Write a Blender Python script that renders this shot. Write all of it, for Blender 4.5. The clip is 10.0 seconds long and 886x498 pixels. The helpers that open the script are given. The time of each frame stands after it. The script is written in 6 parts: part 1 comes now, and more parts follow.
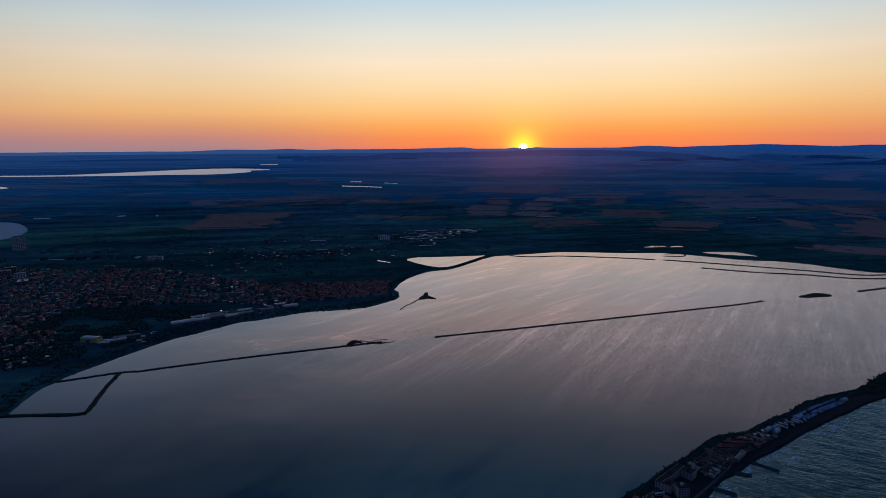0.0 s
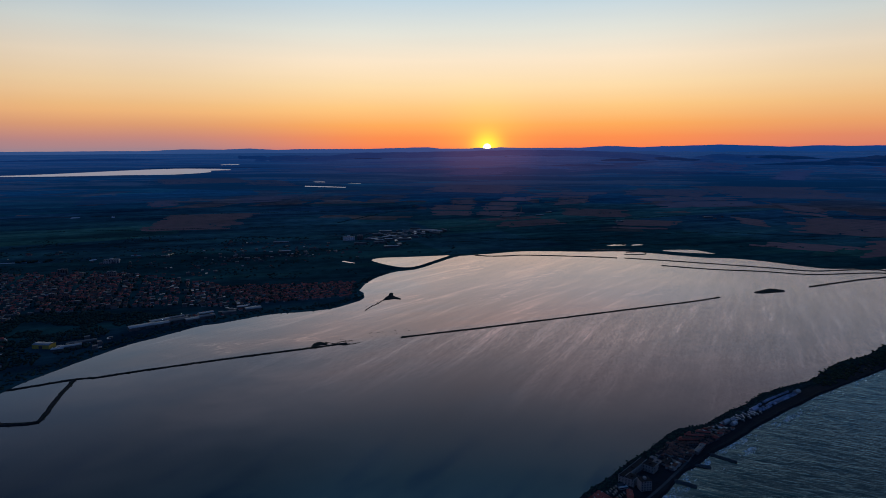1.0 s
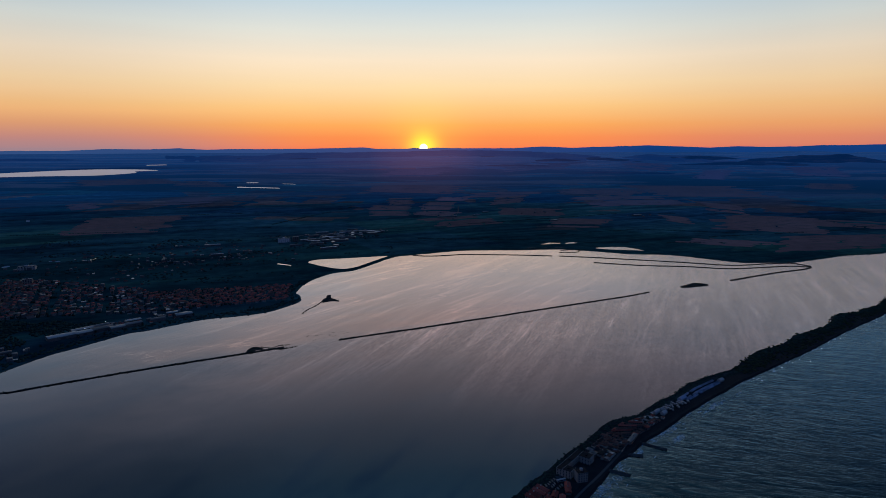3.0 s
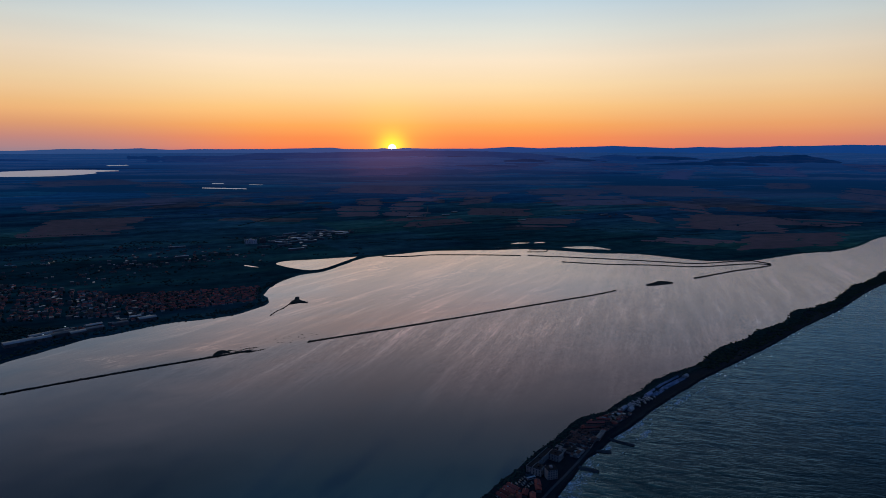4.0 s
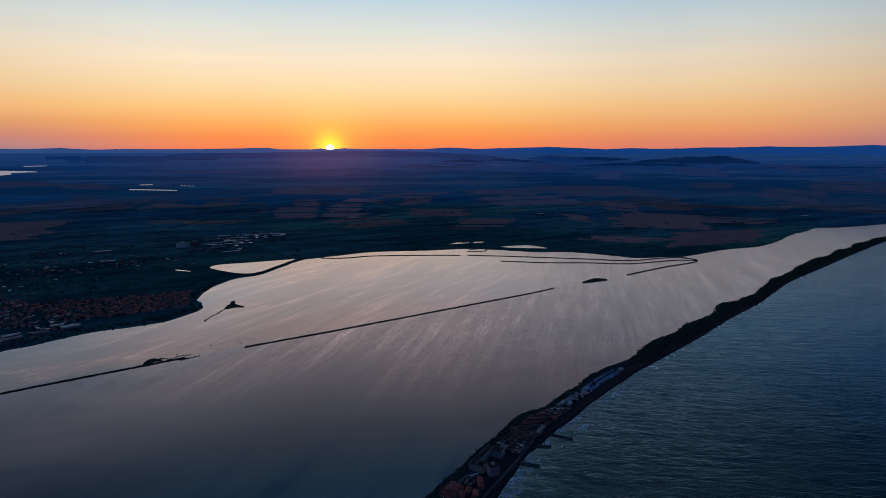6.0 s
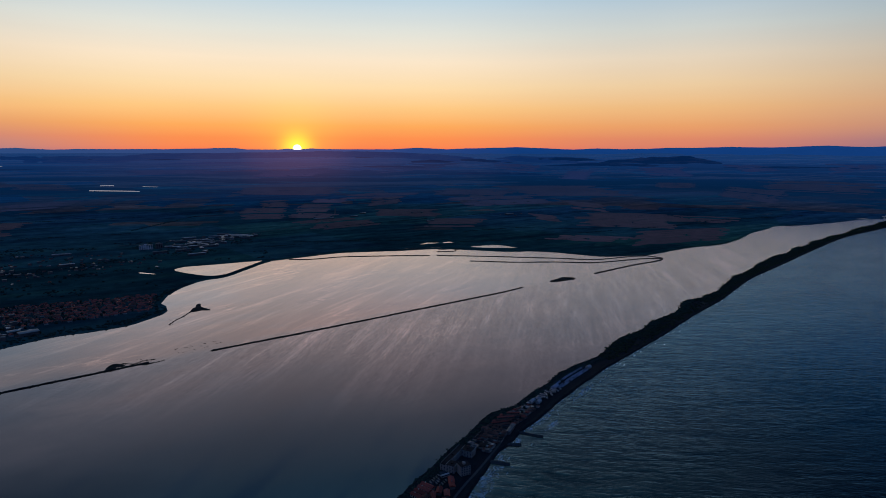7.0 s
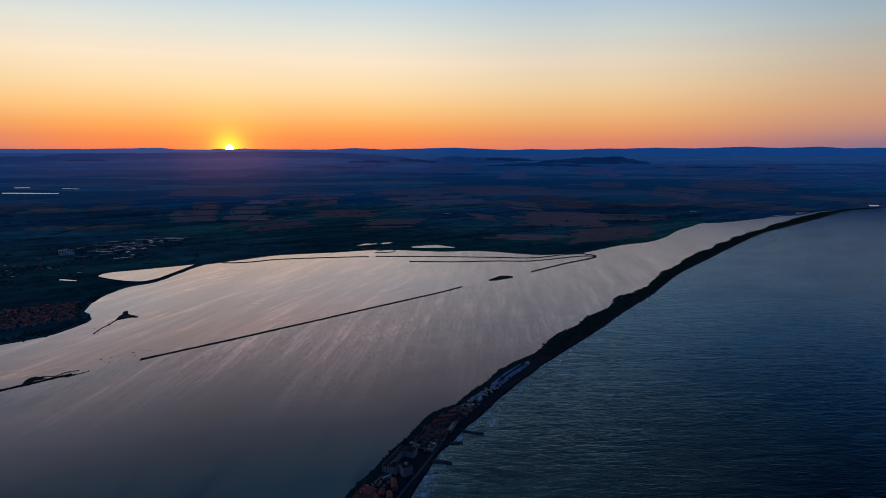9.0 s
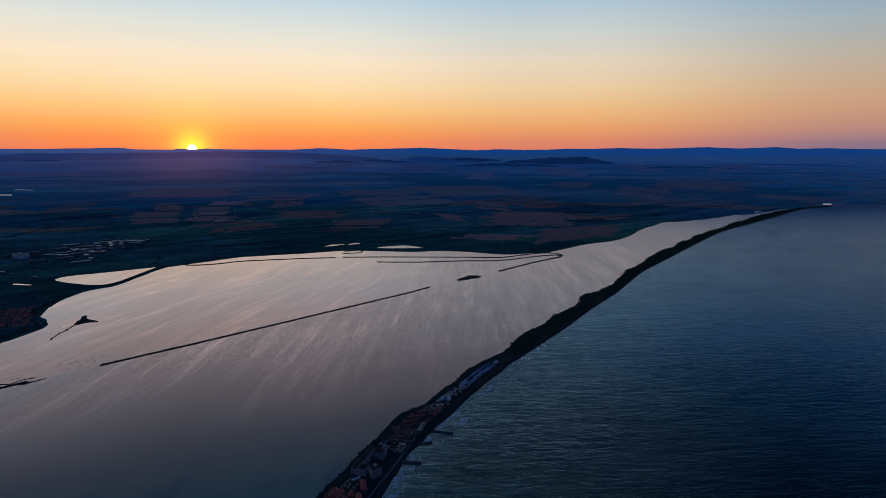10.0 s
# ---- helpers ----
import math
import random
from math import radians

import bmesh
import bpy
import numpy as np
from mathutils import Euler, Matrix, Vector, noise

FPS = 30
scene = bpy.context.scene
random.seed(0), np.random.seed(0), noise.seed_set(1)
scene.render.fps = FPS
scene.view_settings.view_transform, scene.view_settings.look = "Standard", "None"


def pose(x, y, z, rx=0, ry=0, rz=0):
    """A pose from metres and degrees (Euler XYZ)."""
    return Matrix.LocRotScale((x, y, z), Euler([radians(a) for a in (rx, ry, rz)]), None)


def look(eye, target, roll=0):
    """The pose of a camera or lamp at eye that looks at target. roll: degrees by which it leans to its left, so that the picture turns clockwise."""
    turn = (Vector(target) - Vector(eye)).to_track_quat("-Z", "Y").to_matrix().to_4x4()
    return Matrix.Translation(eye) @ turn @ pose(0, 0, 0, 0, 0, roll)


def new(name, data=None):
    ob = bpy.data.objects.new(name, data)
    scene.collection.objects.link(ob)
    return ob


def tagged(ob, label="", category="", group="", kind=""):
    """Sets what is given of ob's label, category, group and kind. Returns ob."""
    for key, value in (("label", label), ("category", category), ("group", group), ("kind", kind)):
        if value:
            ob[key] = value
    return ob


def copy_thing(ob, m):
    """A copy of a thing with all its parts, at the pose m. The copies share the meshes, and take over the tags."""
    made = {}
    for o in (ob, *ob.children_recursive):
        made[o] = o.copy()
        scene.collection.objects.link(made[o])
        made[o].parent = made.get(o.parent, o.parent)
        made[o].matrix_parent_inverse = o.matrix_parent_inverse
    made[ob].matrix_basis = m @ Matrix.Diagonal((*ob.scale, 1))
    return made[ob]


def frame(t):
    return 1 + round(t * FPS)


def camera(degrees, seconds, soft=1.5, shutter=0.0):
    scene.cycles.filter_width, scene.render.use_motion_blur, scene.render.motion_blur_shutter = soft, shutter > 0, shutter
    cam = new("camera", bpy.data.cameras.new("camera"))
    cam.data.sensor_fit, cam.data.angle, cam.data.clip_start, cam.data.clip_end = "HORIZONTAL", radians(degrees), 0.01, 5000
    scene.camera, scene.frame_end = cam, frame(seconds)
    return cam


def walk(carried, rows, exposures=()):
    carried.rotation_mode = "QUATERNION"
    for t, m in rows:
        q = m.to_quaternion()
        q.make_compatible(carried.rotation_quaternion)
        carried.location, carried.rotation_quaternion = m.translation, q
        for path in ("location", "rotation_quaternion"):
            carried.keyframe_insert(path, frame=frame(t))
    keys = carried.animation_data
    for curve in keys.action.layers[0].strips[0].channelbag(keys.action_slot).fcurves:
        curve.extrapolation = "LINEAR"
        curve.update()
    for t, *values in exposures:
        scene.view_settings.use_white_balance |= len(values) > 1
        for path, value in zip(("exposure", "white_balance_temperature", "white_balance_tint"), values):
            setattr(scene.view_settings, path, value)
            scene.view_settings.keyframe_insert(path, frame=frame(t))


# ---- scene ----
EYE = 320.0
cam = camera(71.65, 10.0, soft=0.8)
# seconds, heading (counter-clockwise), pitch, roll
ROWS = [
    (0.0, 0.0, -9.39, 0.33), (0.5, -1.68, -9.40, 0.29), (1.0, -3.31, -9.41, 0.25), (1.5, -4.84, -9.41, 0.22),
    (2.0, -6.31, -9.41, 0.19), (2.5, -7.73, -9.41, 0.16), (4.0, -12.06, -9.38, 0.05), (4.5, -13.48, -9.36, 0.0),
    (5.0, -14.89, -9.35, -0.04), (5.5, -16.30, -9.34, -0.07), (7.0, -20.62, -9.30, -0.14), (7.5, -22.06, -9.29, -0.16),
    (8.0, -23.50, -9.27, -0.19), (8.5, -24.93, -9.26, -0.21), (9.0, -26.39, -9.25, -0.23), (9.5, -27.89, -9.24, -0.25),
    (10.0, -29.43, -9.22, -0.27),
]
walk(cam, [(t, pose(0, 0, EYE, 90 + p, 0, h) @ pose(0, 0, 0, 0, 0, -r)) for t, h, p, r in ROWS])

# ---- sky and sun ----
SUN_AZ, SUN_EL = 7.4, -0.05


def lin(r, g, b):
    """Linear colour from eight-bit screen values."""
    return tuple(((v / 255 + 0.055) / 1.055) ** 2.4 if v > 10 else v / 255 / 12.92 for v in (r, g, b))


def node(nt, kind, **values):
    """A node with named or numbered input values."""
    n = nt.nodes.new(kind)
    for key, value in values.items():
        if key.startswith("i_"):
            n.inputs[int(key[2:])].default_value = value
    return n


def math_node(nt, op, a, b=None, clamp=False):
    n = nt.nodes.new("ShaderNodeMath")
    n.operation, n.use_clamp = op, clamp
    for i, v in enumerate((a, b)):
        if v is None:
            continue
        if isinstance(v, (int, float)):
            n.inputs[i].default_value = v
        else:
            nt.links.new(v, n.inputs[i])
    return n.outputs[0]


def ramp(nt, fac, stops, interpolation="LINEAR"):
    n = nt.nodes.new("ShaderNodeValToRGB")
    n.color_ramp.interpolation = interpolation
    els = n.color_ramp.elements
    while len(els) < len(stops):
        els.new(0.5)
    for e, (pos, col) in zip(els, sorted(stops, key=lambda s: s[0])):
        e.position = pos
        e.color = (*col, 1) if len(col) == 3 else col
    nt.links.new(fac, n.inputs[0])
    return n.outputs[0]


def mix(nt, fac, a, b, blend="MIX"):
    n = nt.nodes.new("ShaderNodeMix")
    n.data_type, n.blend_type = "RGBA", blend
    for sock, v in ((n.inputs[0], fac), (n.inputs[6], a), (n.inputs[7], b)):
        if isinstance(v, (int, float)):
            sock.default_value = v
        elif isinstance(v, tuple):
            sock.default_value = (*v, 1) if len(v) == 3 else v
        else:
            nt.links.new(v, sock)
    return n.outputs[2]


def at_elev(deg):
    return math.sqrt(max(0.0, math.sin(radians(deg))))


def make_world():
    w = bpy.data.worlds.new("dusk_sky")
    scene.world = w
    w.use_nodes = True
    nt = w.node_tree
    nt.nodes.clear()
    co = nt.nodes.new("ShaderNodeTexCoord").outputs["Generated"]
    sep = nt.nodes.new("ShaderNodeSeparateXYZ")
    nt.links.new(co, sep.inputs[0])
    x, y, z = sep.outputs
    up = math_node(nt, "SQRT", math_node(nt, "MAXIMUM", z, 0.0))
    crown = [(at_elev(45), (0.050, 0.150, 0.29)), (at_elev(62), (0.040, 0.155, 0.42)), (1.0, (0.034, 0.155, 0.54))]
    crown_side = [(at_elev(45), (0.005, 0.028, 0.105)), (at_elev(62), (0.020, 0.090, 0.31)), (1.0, (0.034, 0.155, 0.54))]
    high = [(at_elev(16), (0.52, 0.54, 0.59)), (at_elev(20), (0.31, 0.32, 0.375)), (at_elev(25), (0.100, 0.142, 0.205)), (at_elev(30), (0.026, 0.085, 0.155)), *crown]
    high_side = [(at_elev(16), (0.13, 0.21, 0.33)), (at_elev(20), (0.056, 0.105, 0.19)), (at_elev(25), (0.016, 0.040, 0.090)), (at_elev(30), (0.005, 0.023, 0.060)), *crown_side]
    towards = ramp(nt, up, [
        (at_elev(0), lin(250, 128, 82)), (at_elev(0.9), lin(254, 145, 80)), (at_elev(2.0), lin(255, 172, 92)), (at_elev(3.6), lin(255, 202, 132)),
        (at_elev(5.4), lin(255, 222, 172)), (at_elev(7.6), lin(252, 231, 202)), (at_elev(10), lin(228, 228, 218)), (at_elev(12.8), lin(193, 214, 226)), *high])
    side = ramp(nt, up, [
        (at_elev(0), lin(118, 106, 136)), (at_elev(0.7), lin(146, 118, 134)), (at_elev(1.8), lin(186, 138, 126)), (at_elev(3.4), lin(204, 156, 126)),
        (at_elev(5.4), lin(200, 170, 142)), (at_elev(7.6), lin(184, 176, 164)), (at_elev(10), lin(160, 176, 184)), (at_elev(12.8), lin(132, 164, 192)), *high_side])
    back = ramp(nt, up, [
        (0.0, (0.025, 0.05, 0.13)), (at_elev(4), (0.035, 0.06, 0.15)), (at_elev(10), (0.04, 0.065, 0.17)), (at_elev(20), (0.03, 0.06, 0.17)),
        (at_elev(45), (0.010, 0.055, 0.20)), (at_elev(62), (0.026, 0.110, 0.36)), (1.0, (0.034, 0.155, 0.54))])
    flat = math_node(nt, "SQRT", math_node(nt, "ADD", math_node(nt, "MULTIPLY", x, x), math_node(nt, "MULTIPLY", y, y)))
    sx, sy = math.sin(radians(SUN_AZ)), math.cos(radians(SUN_AZ))
    along = math_node(nt, "DIVIDE", math_node(nt, "ADD", math_node(nt, "MULTIPLY", x, sx), math_node(nt, "MULTIPLY", y, sy)), math_node(nt, "MAXIMUM", flat, 0.001))
    turn = math_node(nt, "DIVIDE", math_node(nt, "ARCCOSINE", math_node(nt, "MINIMUM", along, 0.99999)), math.pi)
    f1 = ramp(nt, turn, [(10 / 180, (0, 0, 0)), (32 / 180, (0.36, 0.36, 0.36)), (58 / 180, (1, 1, 1))], "EASE")
    f2 = ramp(nt, turn, [(60 / 180, (0, 0, 0)), (125 / 180, (1, 1, 1))], "EASE")
    sky = mix(nt, f2, mix(nt, f1, towards, side), back)
    # smoke haze low over the western horizon
    leftward = math_node(nt, "DIVIDE", math_node(nt, "SUBTRACT", math_node(nt, "MULTIPLY", y, sx), math_node(nt, "MULTIPLY", x, sy)), math_node(nt, "MAXIMUM", flat, 0.001))
    smoke = math_node(nt, "MULTIPLY", ramp(nt, leftward, [(0.12, (0, 0, 0)), (0.52, (0.85, 0.85, 0.85))], "EASE"), ramp(nt, up, [(at_elev(0.0), (1, 1, 1)), (at_elev(0.5), (0.75, 0.75, 0.75)), (at_elev(3.0), (0, 0, 0))]))
    sky = mix(nt, smoke, sky, (*lin(150, 134, 146), 1))
    # thin uneven veil in the low air
    veil = node(nt, "ShaderNodeTexNoise", i_2=3.0, i_3=4.0)
    stretch = nt.nodes.new("ShaderNodeMapping")
    stretch.inputs["Scale"].default_value = (1, 1, 16)
    nt.links.new(co, stretch.inputs[0])
    nt.links.new(stretch.outputs[0], veil.inputs[0])
    sky = mix(nt, 1.0, sky, ramp(nt, veil.outputs[0], [(0.3, (0.99, 0.99, 0.992)), (0.7, (1.01, 1.01, 1.008))]), "MULTIPLY")
    ce = math.cos(radians(SUN_EL))
    dot = math_node(nt, "ADD", math_node(nt, "ADD", math_node(nt, "MULTIPLY", x, sx * ce), math_node(nt, "MULTIPLY", y, sy * ce)), math_node(nt, "MULTIPLY", z, math.sin(radians(SUN_EL))))
    ang2 = math_node(nt, "MULTIPLY", math_node(nt, "SUBTRACT", 1.0, dot), 2.0)

    def halo(deg, colour):
        e = math_node(nt, "EXPONENT", math_node(nt, "DIVIDE", math_node(nt, "MULTIPLY", ang2, -1.0), radians(deg) ** 2))
        return mix(nt, 1.0, (*colour, 1), ramp(nt, e, [(0, (0, 0, 0)), (1, (1, 1, 1))]), "MULTIPLY")

    sky = mix(nt, 1.0, sky, halo(1.2, (0.9, 0.66, 0.0)), "ADD")
    sky = mix(nt, 1.0, sky, halo(3.6, (0.12, 0.13, -0.12)), "ADD")
    disc = ramp(nt, math_node(nt, "DIVIDE", math_node(nt, "SQRT", math_node(nt, "MAXIMUM", ang2, 0.0)), radians(0.5), True), [(0.5, (1, 1, 1)), (0.84, (0, 0, 0))], "EASE")
    sky = mix(nt, disc, sky, (5.0, 4.4, 2.6, 1))
    sky = mix(nt, math_node(nt, "LESS_THAN", z, -0.02), sky, (0.010, 0.020, 0.040, 1))
    bg = nt.nodes.new("ShaderNodeBackground")
    bg.inputs[1].default_value = 1.0
    nt.links.new(sky, bg.inputs[0])
    out = nt.nodes.new("ShaderNodeOutputWorld")
    nt.links.new(bg.outputs[0], out.inputs[0])


make_world()
lamp = bpy.data.lights.new("setting_sun", "SUN")
lamp.energy, lamp.angle, lamp.color = 0.08, radians(0.6), (1.0, 0.48, 0.18)
sun_lamp = new("setting_sun", lamp)
sun_lamp.matrix_world = look((0, 0, 900), (-900 * math.sin(radians(SUN_AZ)), -900 * math.cos(radians(SUN_AZ)), 900 - 900 * math.tan(radians(0.6))))


# ---- materials ----
def material(name):
    m = bpy.data.materials.new(name)
    m.use_nodes = True
    nt = m.node_tree
    return m, nt, nt.nodes["Principled BSDF"]


def coords(nt, scale=(1, 1, 1), turn=0.0, source="Position"):
    if source == "Position":
        co = nt.nodes.new("ShaderNodeNewGeometry").outputs["Position"]
    elif source == "UV":
        co = nt.nodes.new("ShaderNodeTexCoord").outputs["UV"]
    else:
        co = nt.nodes.new("ShaderNodeTexCoord").outputs["Object"]
    m = nt.nodes.new("ShaderNodeMapping")
    m.vector_type = "TEXTURE"
    m.inputs["Rotation"].default_value = (0, 0, radians(turn))
    m.inputs["Scale"].default_value = scale
    nt.links.new(co, m.inputs[0])
    return m.outputs[0]


def noise_tex(nt, co, scale=1.0, detail=3.0, rough=0.5, bend=0.0):
    n = node(nt, "ShaderNodeTexNoise", i_2=scale, i_3=detail, i_4=rough)
    n.inputs["Distortion"].default_value = bend
    nt.links.new(co, n.inputs[0])
    return n.outputs[0]


def bump(nt, height, strength, distance, bsdf):
    b = nt.nodes.new("ShaderNodeBump")
    b.inputs["Strength"].default_value, b.inputs["Distance"].default_value = strength, distance
    nt.links.new(height, b.inputs["Height"])
    nt.links.new(b.outputs[0], bsdf.inputs["Normal"])


def plain(name, colour, rough=0.8, vary=0.25, scale=0.5, metal=0.0, relief=0.0, per_object=0.0):
    """A surface with grain at two scales, in metres."""
    m, nt, bsdf = material(name)
    co = coords(nt)
    fine, wide = noise_tex(nt, co, 1 / scale, 4), noise_tex(nt, co, 0.12 / scale, 3)
    both = math_node(nt, "ADD", math_node(nt, "MULTIPLY", fine, 0.5), math_node(nt, "MULTIPLY", wide, 0.5))
    low, top = tuple(c * (1 - vary) for c in colour), tuple(min(1, c * (1 + vary)) for c in colour)
    col = ramp(nt, both, [(0.3, low), (0.7, top)])
    if per_object:
        rnd = nt.nodes.new("ShaderNodeObjectInfo").outputs["Random"]
        k = ramp(nt, rnd, [(0, (1 - per_object,) * 3), (1, (1 + per_object,) * 3)])
        col = mix(nt, 1.0, col, k, "MULTIPLY")
    nt.links.new(col, bsdf.inputs["Base Color"])
    bsdf.inputs["Roughness"].default_value, bsdf.inputs["Metallic"].default_value = rough, metal
    if rough >= 0.8:
        bsdf.inputs["Specular IOR Level"].default_value = 0.06
    if relief:
        bump(nt, fine, 0.6, relief, bsdf)
    return m


STREAK = -30.0  # the wind's line on the lagoon, degrees from y


def lagoon_water():
    """Smooth shallows: nearly a mirror; the wind's soft lanes and a reflection tone by place are painted into its
    colour.
    """
    m, nt, bsdf = material("lagoon_water")
    lanes = noise_tex(nt, coords(nt, (44, 560, 1), STREAK - 4), 1.0, 4, 0.55, 0.35)
    combs = noise_tex(nt, coords(nt, (15, 210, 1), STREAK), 1.0, 4, 0.6, 0.3)
    broad = noise_tex(nt, coords(nt, (170, 620, 1), STREAK - 8), 1.0, 3, 0.5)
    wisps = noise_tex(nt, coords(nt, (26, 260, 1), STREAK - 14), 1.0, 4, 0.6, 0.7)
    patches = noise_tex(nt, coords(nt, (190, 110, 1), 10), 1.0, 4, 0.6)
    ripple = noise_tex(nt, coords(nt, (3.4, 17, 1), STREAK + 4), 1.0, 3, 0.6, 0.3)
    chop = noise_tex(nt, coords(nt, (7, 2.6, 1), STREAK), 1.0, 3, 0.6)
    place = nt.nodes.new("ShaderNodeSeparateXYZ")
    nt.links.new(nt.nodes.new("ShaderNodeNewGeometry").outputs["Position"], place.inputs[0])
    px, py = place.outputs[0], place.outputs[1]

    def band(value, start, width):
        return math_node(nt, "DIVIDE", math_node(nt, "SUBTRACT", value, start), width, True)

    uneven = math_node(nt, "MULTIPLY", math_node(nt, "SUBTRACT", broad, 0.5), 700.0)
    # the south end lies still, the wind takes hold beyond it; the long dike shelters the west
    reach = math_node(nt, "ADD", math_node(nt, "ADD", py, math_node(nt, "MULTIPLY", px, 0.35)), uneven)
    ruffled = band(reach, 700.0, 420.0)
    past_dike = band(math_node(nt, "SUBTRACT", math_node(nt, "SUBTRACT", py, math_node(nt, "MULTIPLY", px, 0.335)), 1016.0), 0.0, 30.0)
    west = math_node(nt, "MULTIPLY", past_dike, math_node(nt, "SUBTRACT", 1.0, band(math_node(nt, "ADD", px, math_node(nt, "MULTIPLY", uneven, 0.5)), 520.0, 380.0)))
    windy = math_node(nt, "MULTIPLY", ruffled, math_node(nt, "SUBTRACT", 1.0, math_node(nt, "MULTIPLY", west, 0.85)))
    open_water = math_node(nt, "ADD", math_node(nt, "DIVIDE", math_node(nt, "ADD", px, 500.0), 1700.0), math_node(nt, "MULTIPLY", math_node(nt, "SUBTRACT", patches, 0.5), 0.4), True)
    tone = ramp(nt, broad, [(0.30, (0.192, 0.157, 0.154)), (0.50, (0.215, 0.174, 0.171)), (0.70, (0.244, 0.196, 0.191))])

    # cooler tone at the south end paints in a bluer reflection
    tone = mix(nt, band(reach, 780.0, 620.0), mix(nt, 1.0, tone, (0.88, 1.06, 1.10, 1), "MULTIPLY"), tone)

    def comb(fac, tex, stops):
        nonlocal tone
        tone = mix(nt, fac, tone, mix(nt, 1.0, tone, ramp(nt, tex, stops), "MULTIPLY"))

    # streaks and ripples painted into the colour, in place of their uneven glints
    comb(math_node(nt, "ADD", math_node(nt, "MULTIPLY", windy, 0.7), math_node(nt, "MULTIPLY", ruffled, 0.3)), lanes, [(0.34, (0.86, 0.85, 0.85)), (0.50, (1, 1, 1)), (0.60, (1.14, 1.13, 1.12)), (0.72, (1.40, 1.36, 1.34))])
    comb(windy, combs, [(0.36, (0.88, 0.87, 0.88)), (0.50, (1, 1, 1)), (0.66, (1.25, 1.23, 1.21))])
    threads = noise_tex(nt, coords(nt, (6.5, 110, 1), STREAK - 2), 1.0, 4, 0.62, 0.4)
    comb(math_node(nt, "MULTIPLY", windy, ramp(nt, lanes, [(0.44, (0.1, 0.1, 0.1)), (0.58, (1, 1, 1))])), threads, [(0.36, (0.90, 0.89, 0.90)), (0.52, (1, 1, 1)), (0.66, (1.30, 1.27, 1.25))])
    comb(windy, ripple, [(0.30, (0.76, 0.75, 0.77)), (0.50, (1, 1, 1)), (0.70, (1.24, 1.22, 1.21))])
    # crinkled foam drifts in patches over the sheltered water
    crinkle = noise_tex(nt, coords(nt, (16, 60, 1), STREAK - 30), 1.0, 5, 0.68, 1.6)
    comb(math_node(nt, "MULTIPLY", west, ramp(nt, patches, [(0.52, (0, 0, 0)), (0.62, (1, 1, 1))])), crinkle, [(0.44, (0.94, 0.94, 0.95)), (0.54, (1.04, 1.03, 1.02)), (0.62, (1.65, 1.56, 1.46))])
    comb(west, wisps, [(0.40, (0.96, 0.95, 0.95)), (0.52, (1, 1, 1)), (0.62, (1.22, 1.20, 1.17)), (0.72, (1.62, 1.56, 1.48))])
    # the west painted warmer and brighter, as if mirroring lower sky
    tone = mix(nt, west, tone, mix(nt, 1.0, tone, (1.26, 1.07, 0.94, 1), "MULTIPLY"))
    # dark slicks in the still south, their deeper blue reflection painted in
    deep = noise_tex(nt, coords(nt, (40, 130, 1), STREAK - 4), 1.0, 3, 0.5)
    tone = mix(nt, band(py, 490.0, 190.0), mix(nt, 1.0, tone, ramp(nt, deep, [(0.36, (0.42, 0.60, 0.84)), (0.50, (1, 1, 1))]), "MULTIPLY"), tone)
    # reflection painted by place: dull blue far west, bright and warm midway, greyer towards the open north
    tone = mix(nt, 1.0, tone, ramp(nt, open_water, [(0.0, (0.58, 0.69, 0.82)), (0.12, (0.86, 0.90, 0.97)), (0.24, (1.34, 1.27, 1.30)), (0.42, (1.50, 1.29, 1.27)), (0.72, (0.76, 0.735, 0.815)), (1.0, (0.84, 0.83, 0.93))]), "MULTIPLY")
    # bay painted bluer, as if mirroring higher sky
    bay = math_node(nt, "LESS_THAN", px, -800.0)
    tone = mix(nt, bay, tone, (0.13, 0.20, 0.29, 1))
    nt.links.new(tone, bsdf.inputs["Base Color"])
    # grazing reflection tinted by place in the same way
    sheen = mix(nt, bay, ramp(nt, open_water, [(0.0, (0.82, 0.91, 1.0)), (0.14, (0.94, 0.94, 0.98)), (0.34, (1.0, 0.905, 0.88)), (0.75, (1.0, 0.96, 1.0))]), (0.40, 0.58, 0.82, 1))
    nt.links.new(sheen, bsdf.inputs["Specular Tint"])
    rough = math_node(nt, "ADD", 0.09, math_node(nt, "MULTIPLY", math_node(nt, "MULTIPLY", open_water, windy), 0.14))
    rough = math_node(nt, "ADD", rough, math_node(nt, "MULTIPLY", bay, 0.34))
    nt.links.new(rough, bsdf.inputs["Roughness"])
    bsdf.inputs["Metallic"].default_value = 1.0
    bsdf.inputs["IOR"].default_value = 1.40
    h = math_node(nt, "MULTIPLY", math_node(nt, "ADD", chop, math_node(nt, "MULTIPLY", ripple, 0.6)), math_node(nt, "ADD", math_node(nt, "MULTIPLY", windy, 0.9), 0.06))
    bump(nt, h, 0.16, 0.8, bsdf)
    return m


